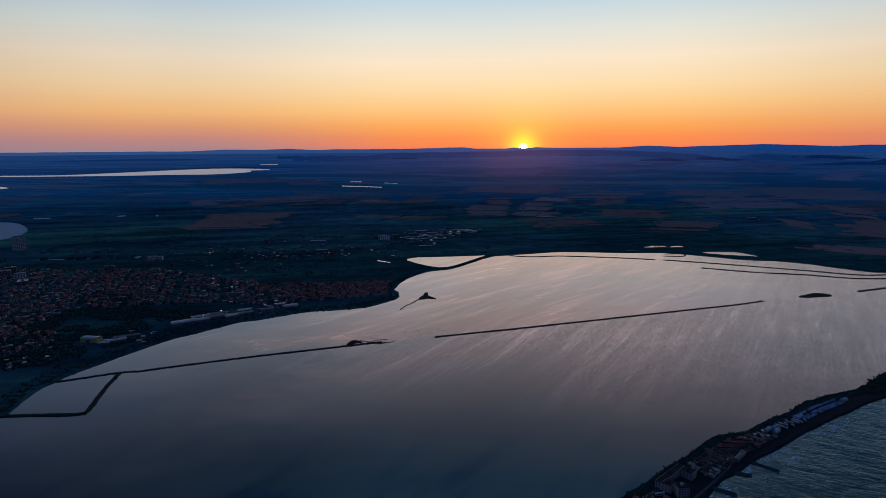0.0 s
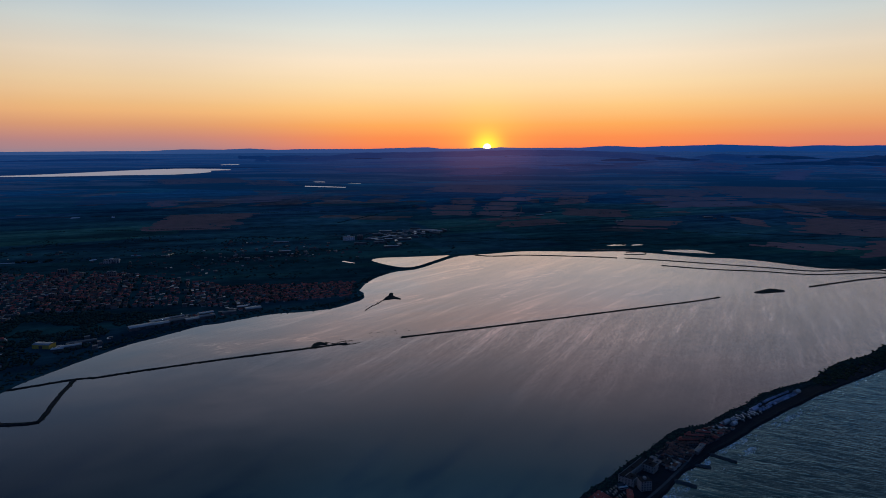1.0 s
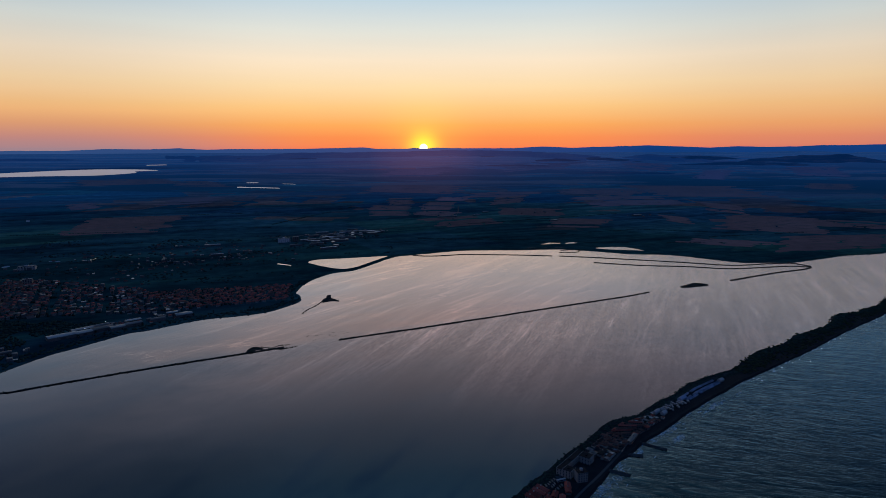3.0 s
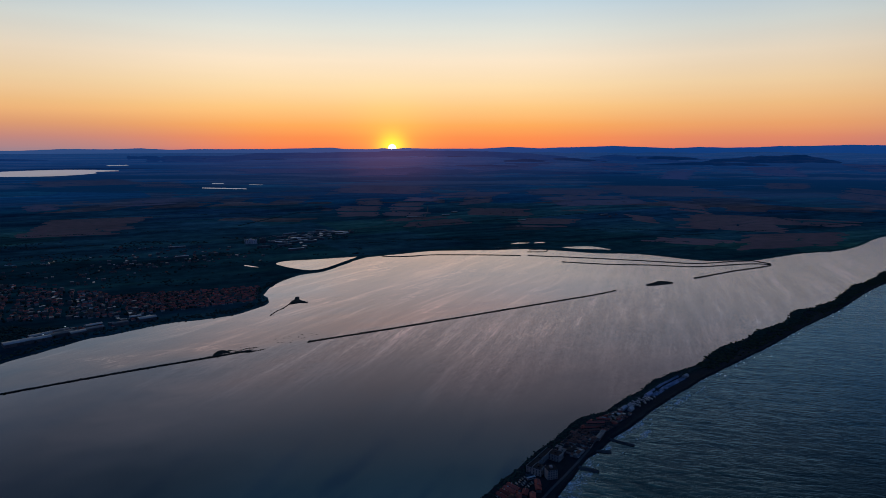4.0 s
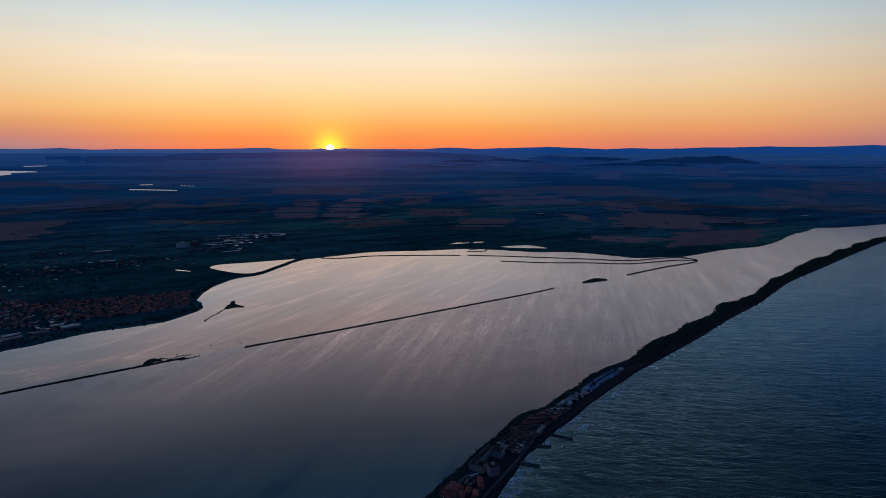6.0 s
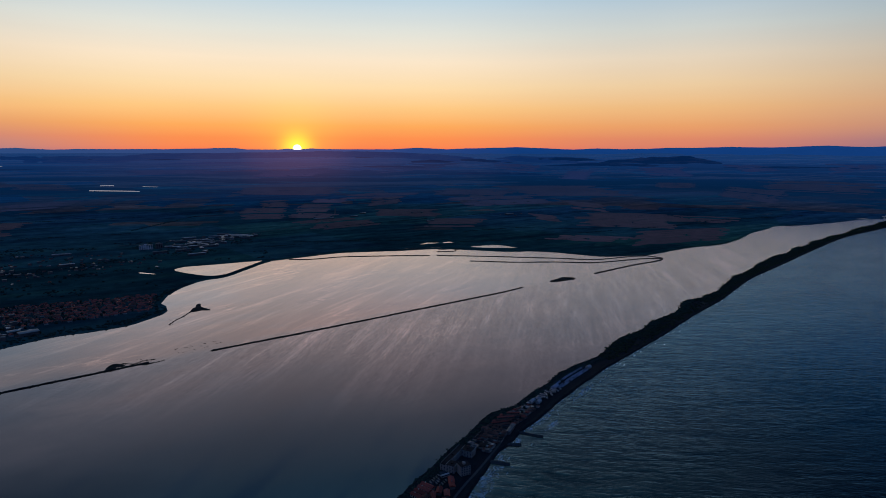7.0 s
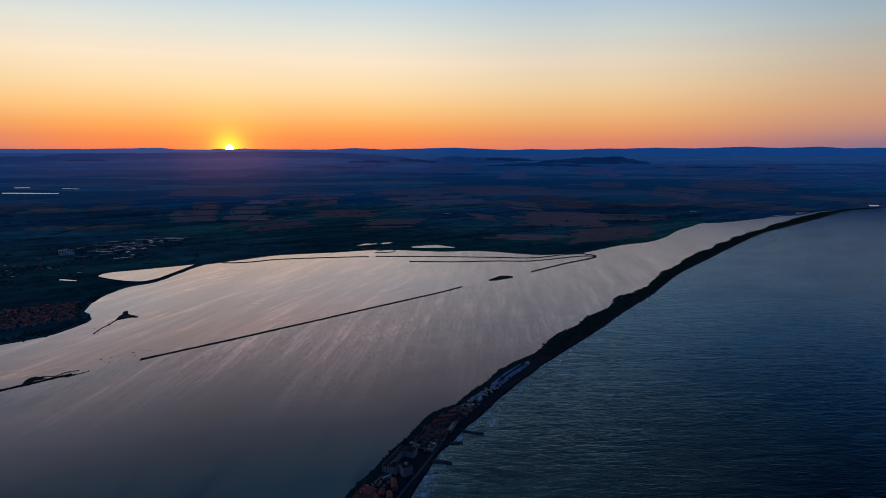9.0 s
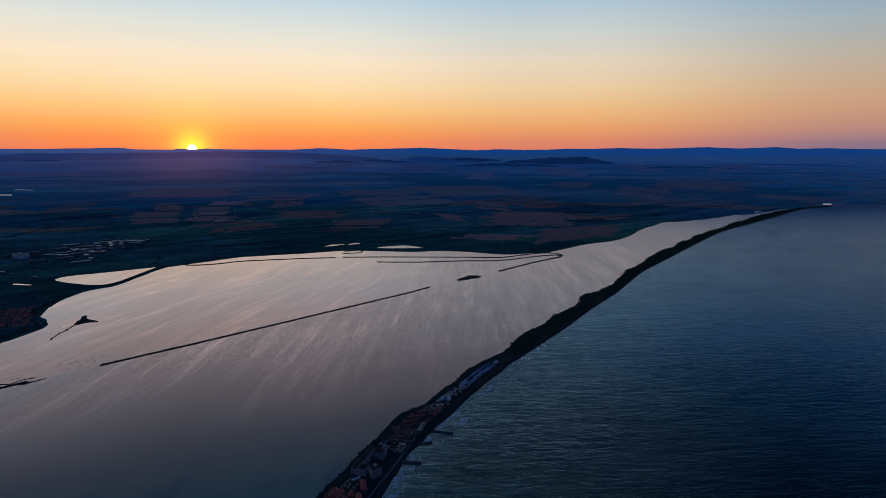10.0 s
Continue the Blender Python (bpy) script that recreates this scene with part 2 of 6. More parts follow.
def sea_water():
    m, nt, bsdf = material("sea_water")
    chop = noise_tex(nt, coords(nt, (6, 2.4, 1), -14), 1.0, 3, 0.6)
    roll = noise_tex(nt, coords(nt, (60, 13, 1), -24), 1.0, 3, 0.6, 0.8)
    drift = noise_tex(nt, coords(nt, (420, 160, 1), -30), 1.0, 3)
    train = noise_tex(nt, coords(nt, (150, 27, 1), -22), 1.0, 3, 0.6, 0.6)
    outer_swell, shore_swell = noise_tex(nt, coords(nt, (21, 7.2, 1), -20), 1.0, 4, 0.5, 0.9), noise_tex(nt, coords(nt, (18, 7.4, 1), -29), 1.0, 4, 0.5, 1.0)
    tone = ramp(nt, drift, [(0.35, (0.048, 0.067, 0.073)), (0.65, (0.062, 0.084, 0.089))])
    # sandy shoals along the beach
    place = nt.nodes.new("ShaderNodeSeparateXYZ")
    nt.links.new(nt.nodes.new("ShaderNodeNewGeometry").outputs["Position"], place.inputs[0])
    off = math_node(nt, "SUBTRACT", math_node(nt, "MULTIPLY", math_node(nt, "SUBTRACT", place.outputs[0], 125.0), 0.622), math_node(nt, "MULTIPLY", math_node(nt, "SUBTRACT", place.outputs[1], 398.0), 0.783))
    off = math_node(nt, "ADD", off, math_node(nt, "MULTIPLY", math_node(nt, "SUBTRACT", drift, 0.5), 160.0))
    tone = mix(nt, ramp(nt, math_node(nt, "DIVIDE", off, 380.0, True), [(0.0, (1, 1, 1)), (1.0, (0, 0, 0))], "EASE"), tone, (0.150, 0.172, 0.158, 1))
    # the waves swing round as they come into the shoals
    swell = mix(nt, ramp(nt, math_node(nt, "DIVIDE", off, 600.0, True), [(0.2, (0, 0, 0)), (0.8, (1, 1, 1))]), shore_swell, outer_swell)
    # crests painted paler and troughs darker, in place of wave glints lost with distance
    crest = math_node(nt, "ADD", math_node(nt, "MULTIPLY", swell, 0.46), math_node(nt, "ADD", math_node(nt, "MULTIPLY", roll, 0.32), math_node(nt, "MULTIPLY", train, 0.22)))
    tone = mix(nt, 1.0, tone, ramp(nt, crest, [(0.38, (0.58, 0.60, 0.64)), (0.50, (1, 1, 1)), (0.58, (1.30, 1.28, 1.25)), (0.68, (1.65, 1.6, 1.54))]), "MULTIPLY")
    nt.links.new(tone, bsdf.inputs["Base Color"])
    nt.links.new(ramp(nt, drift, [(0.35, (0.11, 0.11, 0.11)), (0.65, (0.16, 0.16, 0.16))]), bsdf.inputs["Roughness"])
    bsdf.inputs["IOR"].default_value = 1.333
    bsdf.inputs["Metallic"].default_value = 1.0
    bsdf.inputs["Specular Tint"].default_value = (0.39, 0.55, 0.77, 1)
    h = math_node(nt, "ADD", math_node(nt, "ADD", swell, math_node(nt, "MULTIPLY", chop, 0.45)), math_node(nt, "MULTIPLY", roll, 0.9))
    gust = noise_tex(nt, coords(nt, (160, 90, 1), 20), 1.0, 3, 0.5)
    h = math_node(nt, "MULTIPLY", h, ramp(nt, gust, [(0.35, (0.75, 0.75, 0.75)), (0.65, (1.1, 1.1, 1.1))]))
    bump(nt, h, 1.0, 0.52, bsdf)
    return m


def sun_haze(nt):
    """Warm glow over the distance about the sun's bearing, painted as emission in place of sunlit dusty air."""
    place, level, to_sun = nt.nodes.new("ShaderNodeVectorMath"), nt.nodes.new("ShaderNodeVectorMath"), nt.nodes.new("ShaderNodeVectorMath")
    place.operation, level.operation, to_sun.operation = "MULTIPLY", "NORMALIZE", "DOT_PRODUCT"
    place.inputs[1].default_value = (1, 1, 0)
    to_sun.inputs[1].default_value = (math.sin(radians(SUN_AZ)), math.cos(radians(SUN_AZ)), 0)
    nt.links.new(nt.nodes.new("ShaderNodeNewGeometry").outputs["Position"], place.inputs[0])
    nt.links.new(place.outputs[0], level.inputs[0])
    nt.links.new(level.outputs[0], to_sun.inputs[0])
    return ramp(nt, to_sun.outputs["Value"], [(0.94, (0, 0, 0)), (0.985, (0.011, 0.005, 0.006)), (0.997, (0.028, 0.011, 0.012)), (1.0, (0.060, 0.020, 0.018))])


def farmland(name, air=None, wide_cells=1.0, limit=0.73, gain=1.0, forest=False, shade=1.0):
    """Patchwork of fields over the plain; the plan's metres lie in the UV map, in kilometres."""
    m, nt, bsdf = material(name)

    def cells(sx, sy, turn):
        v = nt.nodes.new("ShaderNodeTexVoronoi")
        v.distance, v.feature = "CHEBYCHEV", "F1"
        v.inputs["Scale"].default_value, v.inputs["Randomness"].default_value = 1.0, 0.75
        nt.links.new(coords(nt, (sx, sy, 1), turn, "UV"), v.inputs[0])
        s = nt.nodes.new("ShaderNodeSeparateColor")
        nt.links.new(v.outputs["Color"], s.inputs[0])
        return s.outputs

    long, short = (0.60, 0.95) if forest else (0.95, 0.42)
    big, small = cells(long * wide_cells, short * wide_cells, 20), cells(0.36 * long * wide_cells, 0.36 * short * wide_cells, -12)
    region = noise_tex(nt, coords(nt, (3.6, 2.4, 1), 10, "UV"), 1.0, 3)
    fine = noise_tex(nt, coords(nt, (0.05, 0.05, 1), 0, "UV"), 1.0, 5, 0.65)
    wide = noise_tex(nt, coords(nt, (0.6, 0.4, 1), 0, "UV"), 1.0, 4, 0.6)
    greens = ramp(nt, big[0], [(0.0, (0.032, 0.072, 0.078)), (0.45, (0.060, 0.108, 0.094)), (0.7, (0.044, 0.084, 0.102)), (1.0, (0.082, 0.130, 0.112))], "CONSTANT")
    browns = ramp(nt, small[1], [(0.0, (0.22, 0.096, 0.076)), (0.4, (0.17, 0.078, 0.064)), (0.75, (0.12, 0.062, 0.055)), (1.0, (0.26, 0.115, 0.086))], "CONSTANT")
    pick = math_node(nt, "ADD", math_node(nt, "MULTIPLY", region, 0.8), math_node(nt, "ADD", math_node(nt, "MULTIPLY", small[0], 0.30), math_node(nt, "MULTIPLY", big[2], 0.22)))
    apart = nt.nodes.new("ShaderNodeVectorMath")
    apart.operation = "LENGTH"
    nt.links.new(nt.nodes.new("ShaderNodeTexCoord").outputs["UV"], apart.inputs[0])
    pick = math_node(nt, "SUBTRACT", pick, math_node(nt, "MULTIPLY", math_node(nt, "LESS_THAN", apart.outputs["Value"], 2.3), 0.5))
    chosen = ramp(nt, pick, [(limit, (0, 0, 0)), (limit + 0.02, (1, 1, 1))])
    greens = mix(nt, 1.0, greens, (shade * 0.6, shade, shade, 1), "MULTIPLY") if forest else greens
    col = mix(nt, chosen, greens, mix(nt, 1.0, browns, (gain, gain * 0.88, gain * 0.76, 1) if forest else (gain, gain, gain, 1), "MULTIPLY"))
    col = mix(nt, 1.0, col, ramp(nt, fine, [(0.3, (0.62, 0.62, 0.62)), (0.7, (1.35, 1.35, 1.35))]), "MULTIPLY")
    col = mix(nt, 1.0, col, ramp(nt, wide, [(0.32, (0.60, 0.63, 0.68)), (0.68, (1.42, 1.35, 1.28))]), "MULTIPLY")
    # rank scrub and wet meadow near the lagoon, open crops beyond, in long strips; the bluer tint farther out is
    # painted air haze
    strips = noise_tex(nt, coords(nt, (0.75, 0.13, 1), 14, "UV"), 1.0, 6, 0.66)
    col = mix(nt, 1.0, col, ramp(nt, strips, [(0.36, (0.46, 0.50, 0.58)), (0.52, (1, 1, 1)), (0.64, (1.55, 1.36, 1.12))]), "MULTIPLY")
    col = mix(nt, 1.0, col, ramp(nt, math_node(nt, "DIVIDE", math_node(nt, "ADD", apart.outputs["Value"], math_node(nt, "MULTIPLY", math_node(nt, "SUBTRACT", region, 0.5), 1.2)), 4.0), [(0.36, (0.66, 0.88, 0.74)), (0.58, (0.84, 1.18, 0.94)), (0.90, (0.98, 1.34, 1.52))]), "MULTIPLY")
    if forest:
        beyond = ramp(nt, math_node(nt, "DIVIDE", apart.outputs["Value"], 24.0), [(3.8 / 24, (0, 0, 0)), (5.6 / 24, (1, 1, 1))])
        bare = noise_tex(nt, coords(nt, (3.0, 0.9, 1), 12, "UV"), 1.0, 6, 0.62)
        col = mix(nt, math_node(nt, "MULTIPLY", beyond, ramp(nt, bare, [(0.50, (0, 0, 0)), (0.56, (1, 1, 1))])), col, (0.25, 0.132, 0.105, 1))
        woods = noise_tex(nt, coords(nt, (4.2, 1.5, 1), -14, "UV"), 1.0, 7, 0.68)
        col = mix(nt, math_node(nt, "MULTIPLY", beyond, ramp(nt, woods, [(0.48, (1, 1, 1)), (0.53, (0, 0, 0))])), col, (0.010, 0.028, 0.032, 1))
    nt.links.new(col, bsdf.inputs["Base Color"])
    bsdf.inputs["Roughness"].default_value = 0.95
    bsdf.inputs["Specular IOR Level"].default_value = 0.0
    # haze painted as emission by distance, warmer towards the sun
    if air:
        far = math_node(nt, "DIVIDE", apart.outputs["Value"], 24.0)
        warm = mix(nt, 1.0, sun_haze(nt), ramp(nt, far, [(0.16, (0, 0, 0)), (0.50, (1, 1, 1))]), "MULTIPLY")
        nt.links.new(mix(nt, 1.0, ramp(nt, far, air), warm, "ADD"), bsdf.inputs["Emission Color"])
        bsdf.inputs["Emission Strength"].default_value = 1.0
    return m


def foam():
    """Thin broken foam, lace over dark water."""
    m, nt, bsdf = material("sea_foam")
    n = noise_tex(nt, coords(nt, (2.2, 2.2, 1)), 1.0, 5, 0.7)
    w = noise_tex(nt, coords(nt, (14, 14, 1)), 1.0, 2, 0.5)
    bsdf.inputs["Base Color"].default_value = (0.85, 0.84, 0.82, 1)
    bsdf.inputs["Roughness"].default_value = 0.9
    k = math_node(nt, "ADD", math_node(nt, "MULTIPLY", n, 0.6), math_node(nt, "MULTIPLY", w, 0.4))
    nt.links.new(ramp(nt, k, [(0.48, (0, 0, 0)), (0.64, (0.8, 0.8, 0.8))]), bsdf.inputs["Alpha"])
    return m


def foliage(name, dark, light):
    m, nt, bsdf = material(name)
    g = nt.nodes.new("ShaderNodeNewGeometry")
    n = noise_tex(nt, coords(nt), 0.8, 3)
    k = math_node(nt, "ADD", math_node(nt, "MULTIPLY", g.outputs["Random Per Island"], 0.6), math_node(nt, "MULTIPLY", n, 0.4))
    nt.links.new(ramp(nt, k, [(0.1, dark), (0.9, light)]), bsdf.inputs["Base Color"])
    bsdf.inputs["Roughness"].default_value = 0.85
    bsdf.inputs["Specular IOR Level"].default_value = 0.0
    return m


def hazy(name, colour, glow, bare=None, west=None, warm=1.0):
    """Distant backdrop land with the evening air's haze painted on as emission; bare: the colour of open slopes among
    its woods.
    """
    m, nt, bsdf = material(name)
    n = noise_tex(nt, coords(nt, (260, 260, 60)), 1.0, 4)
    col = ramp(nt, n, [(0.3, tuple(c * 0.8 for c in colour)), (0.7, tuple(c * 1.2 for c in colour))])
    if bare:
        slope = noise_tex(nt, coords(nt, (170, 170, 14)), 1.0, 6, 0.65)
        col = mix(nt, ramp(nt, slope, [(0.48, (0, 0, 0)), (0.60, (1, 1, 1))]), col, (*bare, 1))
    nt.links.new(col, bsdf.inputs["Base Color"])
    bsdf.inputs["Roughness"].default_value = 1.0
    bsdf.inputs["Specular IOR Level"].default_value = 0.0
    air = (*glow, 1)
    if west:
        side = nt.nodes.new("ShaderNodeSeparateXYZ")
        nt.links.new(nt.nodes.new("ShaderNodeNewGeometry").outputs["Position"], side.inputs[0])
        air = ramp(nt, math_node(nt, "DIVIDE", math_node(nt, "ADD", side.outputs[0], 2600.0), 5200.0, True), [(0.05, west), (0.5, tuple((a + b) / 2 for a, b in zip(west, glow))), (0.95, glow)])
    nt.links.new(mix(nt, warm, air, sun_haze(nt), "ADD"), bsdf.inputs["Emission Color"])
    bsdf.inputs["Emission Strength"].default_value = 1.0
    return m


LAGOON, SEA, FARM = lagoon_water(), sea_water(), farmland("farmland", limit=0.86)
# beyond four kilometres a backdrop: blue air haze painted as emission that grows with distance
FAR_FARM = farmland("distant_farmland_haze", [(3.6 / 24, (0, 0, 0)), (4.4 / 24, (0.001, 0.008, 0.029)), (6 / 24, (0.001, 0.013, 0.048)), (9 / 24, (0.003, 0.018, 0.072)), (16 / 24, (0.006, 0.029, 0.112)), (1.0, (0.008, 0.036, 0.130))], 0.9, 0.70, 1.2, True, 1.0)
LEAF = foliage("leaf_dark_green", (0.018, 0.032, 0.026), (0.050, 0.076, 0.054))
SCRUB = foliage("scrub_olive", (0.022, 0.030, 0.016), (0.055, 0.062, 0.034))
BARK = plain("bark", (0.09, 0.065, 0.045), 0.9, 0.3, 0.3)
SOIL = plain("sandy_soil", (0.018, 0.021, 0.022), 0.95, 0.45, 6.0)
SAND = plain("wet_dark_sand", (0.011, 0.014, 0.018), 0.8, 0.35, 5.0)
MUD = plain("dark_mud_bank", (0.035, 0.030, 0.026), 0.9, 0.35, 3.0)
ROCK = plain("breakwater_rock", (0.070, 0.066, 0.062), 0.85, 0.4, 1.5, relief=0.2)
ASPHALT = plain("asphalt", (0.055, 0.056, 0.060), 0.9, 0.25, 2.0)
PAVING = plain("pale_paving", (0.075, 0.070, 0.066), 0.85, 0.25, 3.0)
TILE_RED = plain("red_roof_tile", (0.31, 0.066, 0.046), 0.8, 0.35, 1.5, per_object=0.35)
TILE_BROWN = plain("brown_roof_tile", (0.15, 0.062, 0.044), 0.85, 0.35, 1.5, per_object=0.35)
ROOF_GREY = plain("grey_flat_roof", (0.085, 0.080, 0.078), 0.6, 0.3, 2.0, per_object=0.3)
ROOF_DARK = plain("dark_brown_roof", (0.036, 0.026, 0.024), 0.8, 0.3, 2.0, per_object=0.3)
METAL_ROOF = plain("pale_metal_roof", (0.20, 0.21, 0.225), 0.42, 0.3, 3.0, metal=0.5, per_object=0.25)
PLASTER = plain("cream_plaster", (0.20, 0.17, 0.155), 0.85, 0.2, 2.0, per_object=0.3)
WHITE_WALL = plain("white_render", (0.44, 0.39, 0.35), 0.8, 0.15, 2.0, per_object=0.1)
PALE_BLOCK = plain("pale_panel_wall", (0.72, 0.66, 0.62), 0.8, 0.12, 3.0)
HOTEL_WALL = plain("hotel_white_render", (0.33, 0.29, 0.26), 0.85, 0.15, 2.0)
CONCRETE = plain("panel_concrete", (0.13, 0.12, 0.115), 0.85, 0.2, 2.0, per_object=0.2)
YELLOW = plain("yellow_cladding", (0.55, 0.36, 0.06), 0.6, 0.15, 2.0)
CANVAS = plain("blue_canvas", (0.20, 0.225, 0.29), 0.7, 0.3, 1.5, per_object=0.35)
VAN_WHITE = plain("white_van_paint", (0.33, 0.31, 0.30), 0.4, 0.15, 1.0, per_object=0.25)
CAR_PAINT = plain("car_paint", (0.06, 0.055, 0.06), 0.35, 0.2, 1.0, per_object=0.7)
GLASS = plain("dark_window_glass", (0.02, 0.022, 0.028), 0.12, 0.2, 0.5)
FIELD_BROWN = plain("ploughed_field", (0.26, 0.126, 0.110), 0.95, 0.30, 40.0, per_object=0.25)
FOAM = foam()
# brown fields with blue haze painted in as emission, more on the farther ones
FIELD_FAR = hazy("far_field_haze", (0.215, 0.105, 0.084), (0.004, 0.009, 0.030), warm=0.15)
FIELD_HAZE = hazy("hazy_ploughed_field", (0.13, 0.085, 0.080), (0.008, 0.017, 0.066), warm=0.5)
# hills glow blue, a painted haze that is strongest on the far range
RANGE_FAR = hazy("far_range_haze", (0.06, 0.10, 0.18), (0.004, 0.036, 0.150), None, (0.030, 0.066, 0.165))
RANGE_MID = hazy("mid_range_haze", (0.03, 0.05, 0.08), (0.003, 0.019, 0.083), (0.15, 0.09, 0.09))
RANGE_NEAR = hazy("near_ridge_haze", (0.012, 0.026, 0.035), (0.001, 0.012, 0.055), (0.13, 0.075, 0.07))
# sky reflection of the far lakes, painted as emission
LAKE = hazy("far_lake_glow_sheen", (0.35, 0.34, 0.35), (0.28, 0.245, 0.235))


# ---- building helpers ----
def mesh_object(name, verts, faces, mat, parent=None, label="", smooth=False):
    me = bpy.data.meshes.new(name)
    me.from_pydata([tuple(v) for v in verts], [], [tuple(f) for f in faces])
    me.materials.append(mat)
    if smooth:
        me.polygons.foreach_set("use_smooth", [True] * len(me.polygons))
    me.update()
    ob = new(name, me)
    if parent is not None:
        ob.parent = parent
    if label:
        tagged(ob, label)
    return ob


def part(name, bm, mat, parent=None, label=""):
    """Links a bmesh as one mesh object under a thing or a part."""
    me = bpy.data.meshes.new(name)
    bm.normal_update()
    bm.to_mesh(me)
    bm.free()
    me.materials.append(mat)
    ob = new(name, me)
    if parent is not None:
        ob.parent = parent
    if label:
        tagged(ob, label)
    return ob


def again(name, source, parent, m):
    """One more part on the mesh of another."""
    ob = new(name, source.data)
    ob.parent = parent
    ob.matrix_basis = m
    return ob


def box(bm, x0, y0, z0, x1, y1, z1):
    r = bmesh.ops.create_cube(bm, size=1.0)
    for v in r["verts"]:
        v.co = Vector(((x0 + x1) / 2 + v.co.x * (x1 - x0), (y0 + y1) / 2 + v.co.y * (y1 - y0), (z0 + z1) / 2 + v.co.z * (z1 - z0)))
    return r["verts"]


def boxes(name, rows, mat, parent=None, label=""):
    bm = bmesh.new()
    for r in rows:
        box(bm, *r)
    return part(name, bm, mat, parent, label)


def spline(points, step, closed=False, rough=0.0, seed=0.0, scale=20.0):
    """A smooth line through plan points, in steps of about that many metres, made uneven by noise."""
    pts = [Vector((p[0], p[1], 0)) for p in points]
    n, out = len(pts), []
    for i in range(n if closed else n - 1):
        if closed:
            a, b, c, d = (pts[(i + k) % n] for k in (-1, 0, 1, 2))
        else:
            a, b, c, d = pts[max(i - 1, 0)], pts[i], pts[i + 1], pts[min(i + 2, n - 1)]
        k = max(1, min(60, int((c - b).length / step)))
        for j in range(k):
            u = j / k
            out.append(0.5 * ((2 * b) + (c - a) * u + (2 * a - 5 * b + 4 * c - d) * u * u + (3 * b - a - 3 * c + d) * u ** 3))
    if not closed:
        out.append(pts[-1])
    if rough:
        out = [p + rough * Vector((noise.noise((p.x / scale, p.y / scale, seed)) + 0.6 * noise.noise((p.x / scale * 3, p.y / scale * 3, seed + 9)),
                                   noise.noise((p.x / scale, p.y / scale, seed + 31)) + 0.6 * noise.noise((p.x / scale * 3, p.y / scale * 3, seed + 47)), 0)) for p in out]
    return out


def sides(line, closed=False):
    """Unit normals to the left of a plan line."""
    n, out = len(line), []
    for i in range(n):
        a, b = (line[i - 1], line[(i + 1) % n]) if closed else (line[max(i - 1, 0)], line[min(i + 1, n - 1)])
        d = (b - a)
        d = d.normalized() if d.length > 1e-6 else Vector((1, 0, 0))
        out.append(Vector((-d.y, d.x, 0)))
    return out


def inside(p, poly):
    hit = False
    for i in range(len(poly)):
        a, b = poly[i - 1], poly[i]
        if (a[1] > p[1]) != (b[1] > p[1]) and p[0] < (b[0] - a[0]) * (p[1] - a[1]) / (b[1] - a[1]) + a[0]:
            hit = not hit
    return hit


def fill(outline, holes=()):
    """Triangles of a plan outline with holes: points and faces."""
    from mathutils import geometry
    pts, faces = [], []
    for ring in (outline, *holes):
        faces.append(list(range(len(pts), len(pts) + len(ring))))
        pts += [Vector((p[0], p[1])) for p in ring]
    edges = [(f[i - 1], f[i]) for f in faces for i in range(len(f))]
    vs, _, fs, _, _, _ = geometry.delaunay_2d_cdt(pts, edges, [], 0, 1e-4)
    keep = []
    for f in fs:
        c = sum((vs[i] for i in f), Vector((0, 0))) / len(f)
        if inside(c, outline) and not any(inside(c, h) for h in holes):
            keep.append(tuple(f))
    return vs, keep


def raised(name, outline, top, mat, label, category, bank=2.0, kind="structure", holes=(), crown=0.0):
    """Land on an outline: a flat or slightly crowned top with a sloping bank into the water."""
    vs, fs = fill(outline, holes)
    verts = [(v.x, v.y, top + crown * noise.noise((v.x / 30, v.y / 30, 3))) for v in vs]
    faces = list(fs)
    for ring, sign in [(outline, 1)] + [(h, -1) for h in holes]:
        area = sum(ring[i - 1][0] * ring[i][1] - ring[i][0] * ring[i - 1][1] for i in range(len(ring)))
        ns = sides(ring, True)
        k = (-1 if area > 0 else 1) * sign
        base = len(verts)
        for p, n in zip(ring, ns):
            q = p + n * k * bank
            verts += [(p.x, p.y, top), (q.x, q.y, -0.7)]
        m = len(ring)
        faces += [(base + 2 * i, base + 2 * i + 1, base + 2 * ((i + 1) % m) + 1, base + 2 * ((i + 1) % m)) for i in range(m)]
    ob = mesh_object(name, verts, faces, mat)
    return tagged(ob, label, category, kind=kind)


ICO = None


def clump_mesh(spots, seed):
    """Vertices and faces of many small uneven clumps, (x, y, z, radius, height) each."""
    global ICO
    if ICO is None:
        bm = bmesh.new()
        bmesh.ops.create_icosphere(bm, subdivisions=1, radius=1.0)
        ICO = (np.array([v.co[:] for v in bm.verts]), np.array([[v.index for v in f.verts] for f in bm.faces]))
        bm.free()
    rng = np.random.default_rng(seed)
    s = np.array(spots, float)
    v0, f0 = ICO
    n, k = len(s), len(v0)
    a = rng.uniform(0, 6.28, n)
    jit = rng.uniform(0.62, 1.25, (n, k, 1))
    v = v0[None] * jit
    x = v[..., 0] * np.cos(a)[:, None] - v[..., 1] * np.sin(a)[:, None]
    y = v[..., 0] * np.sin(a)[:, None] + v[..., 1] * np.cos(a)[:, None]
    out = np.stack([x * s[:, 3:4] + s[:, 0:1], y * s[:, 3:4] + s[:, 1:2], v[..., 2] * s[:, 4:5] + s[:, 2:3]], -1).reshape(-1, 3)
    faces = (f0[None] + (np.arange(n) * k)[:, None, None]).reshape(-1, 3)
    return out, faces


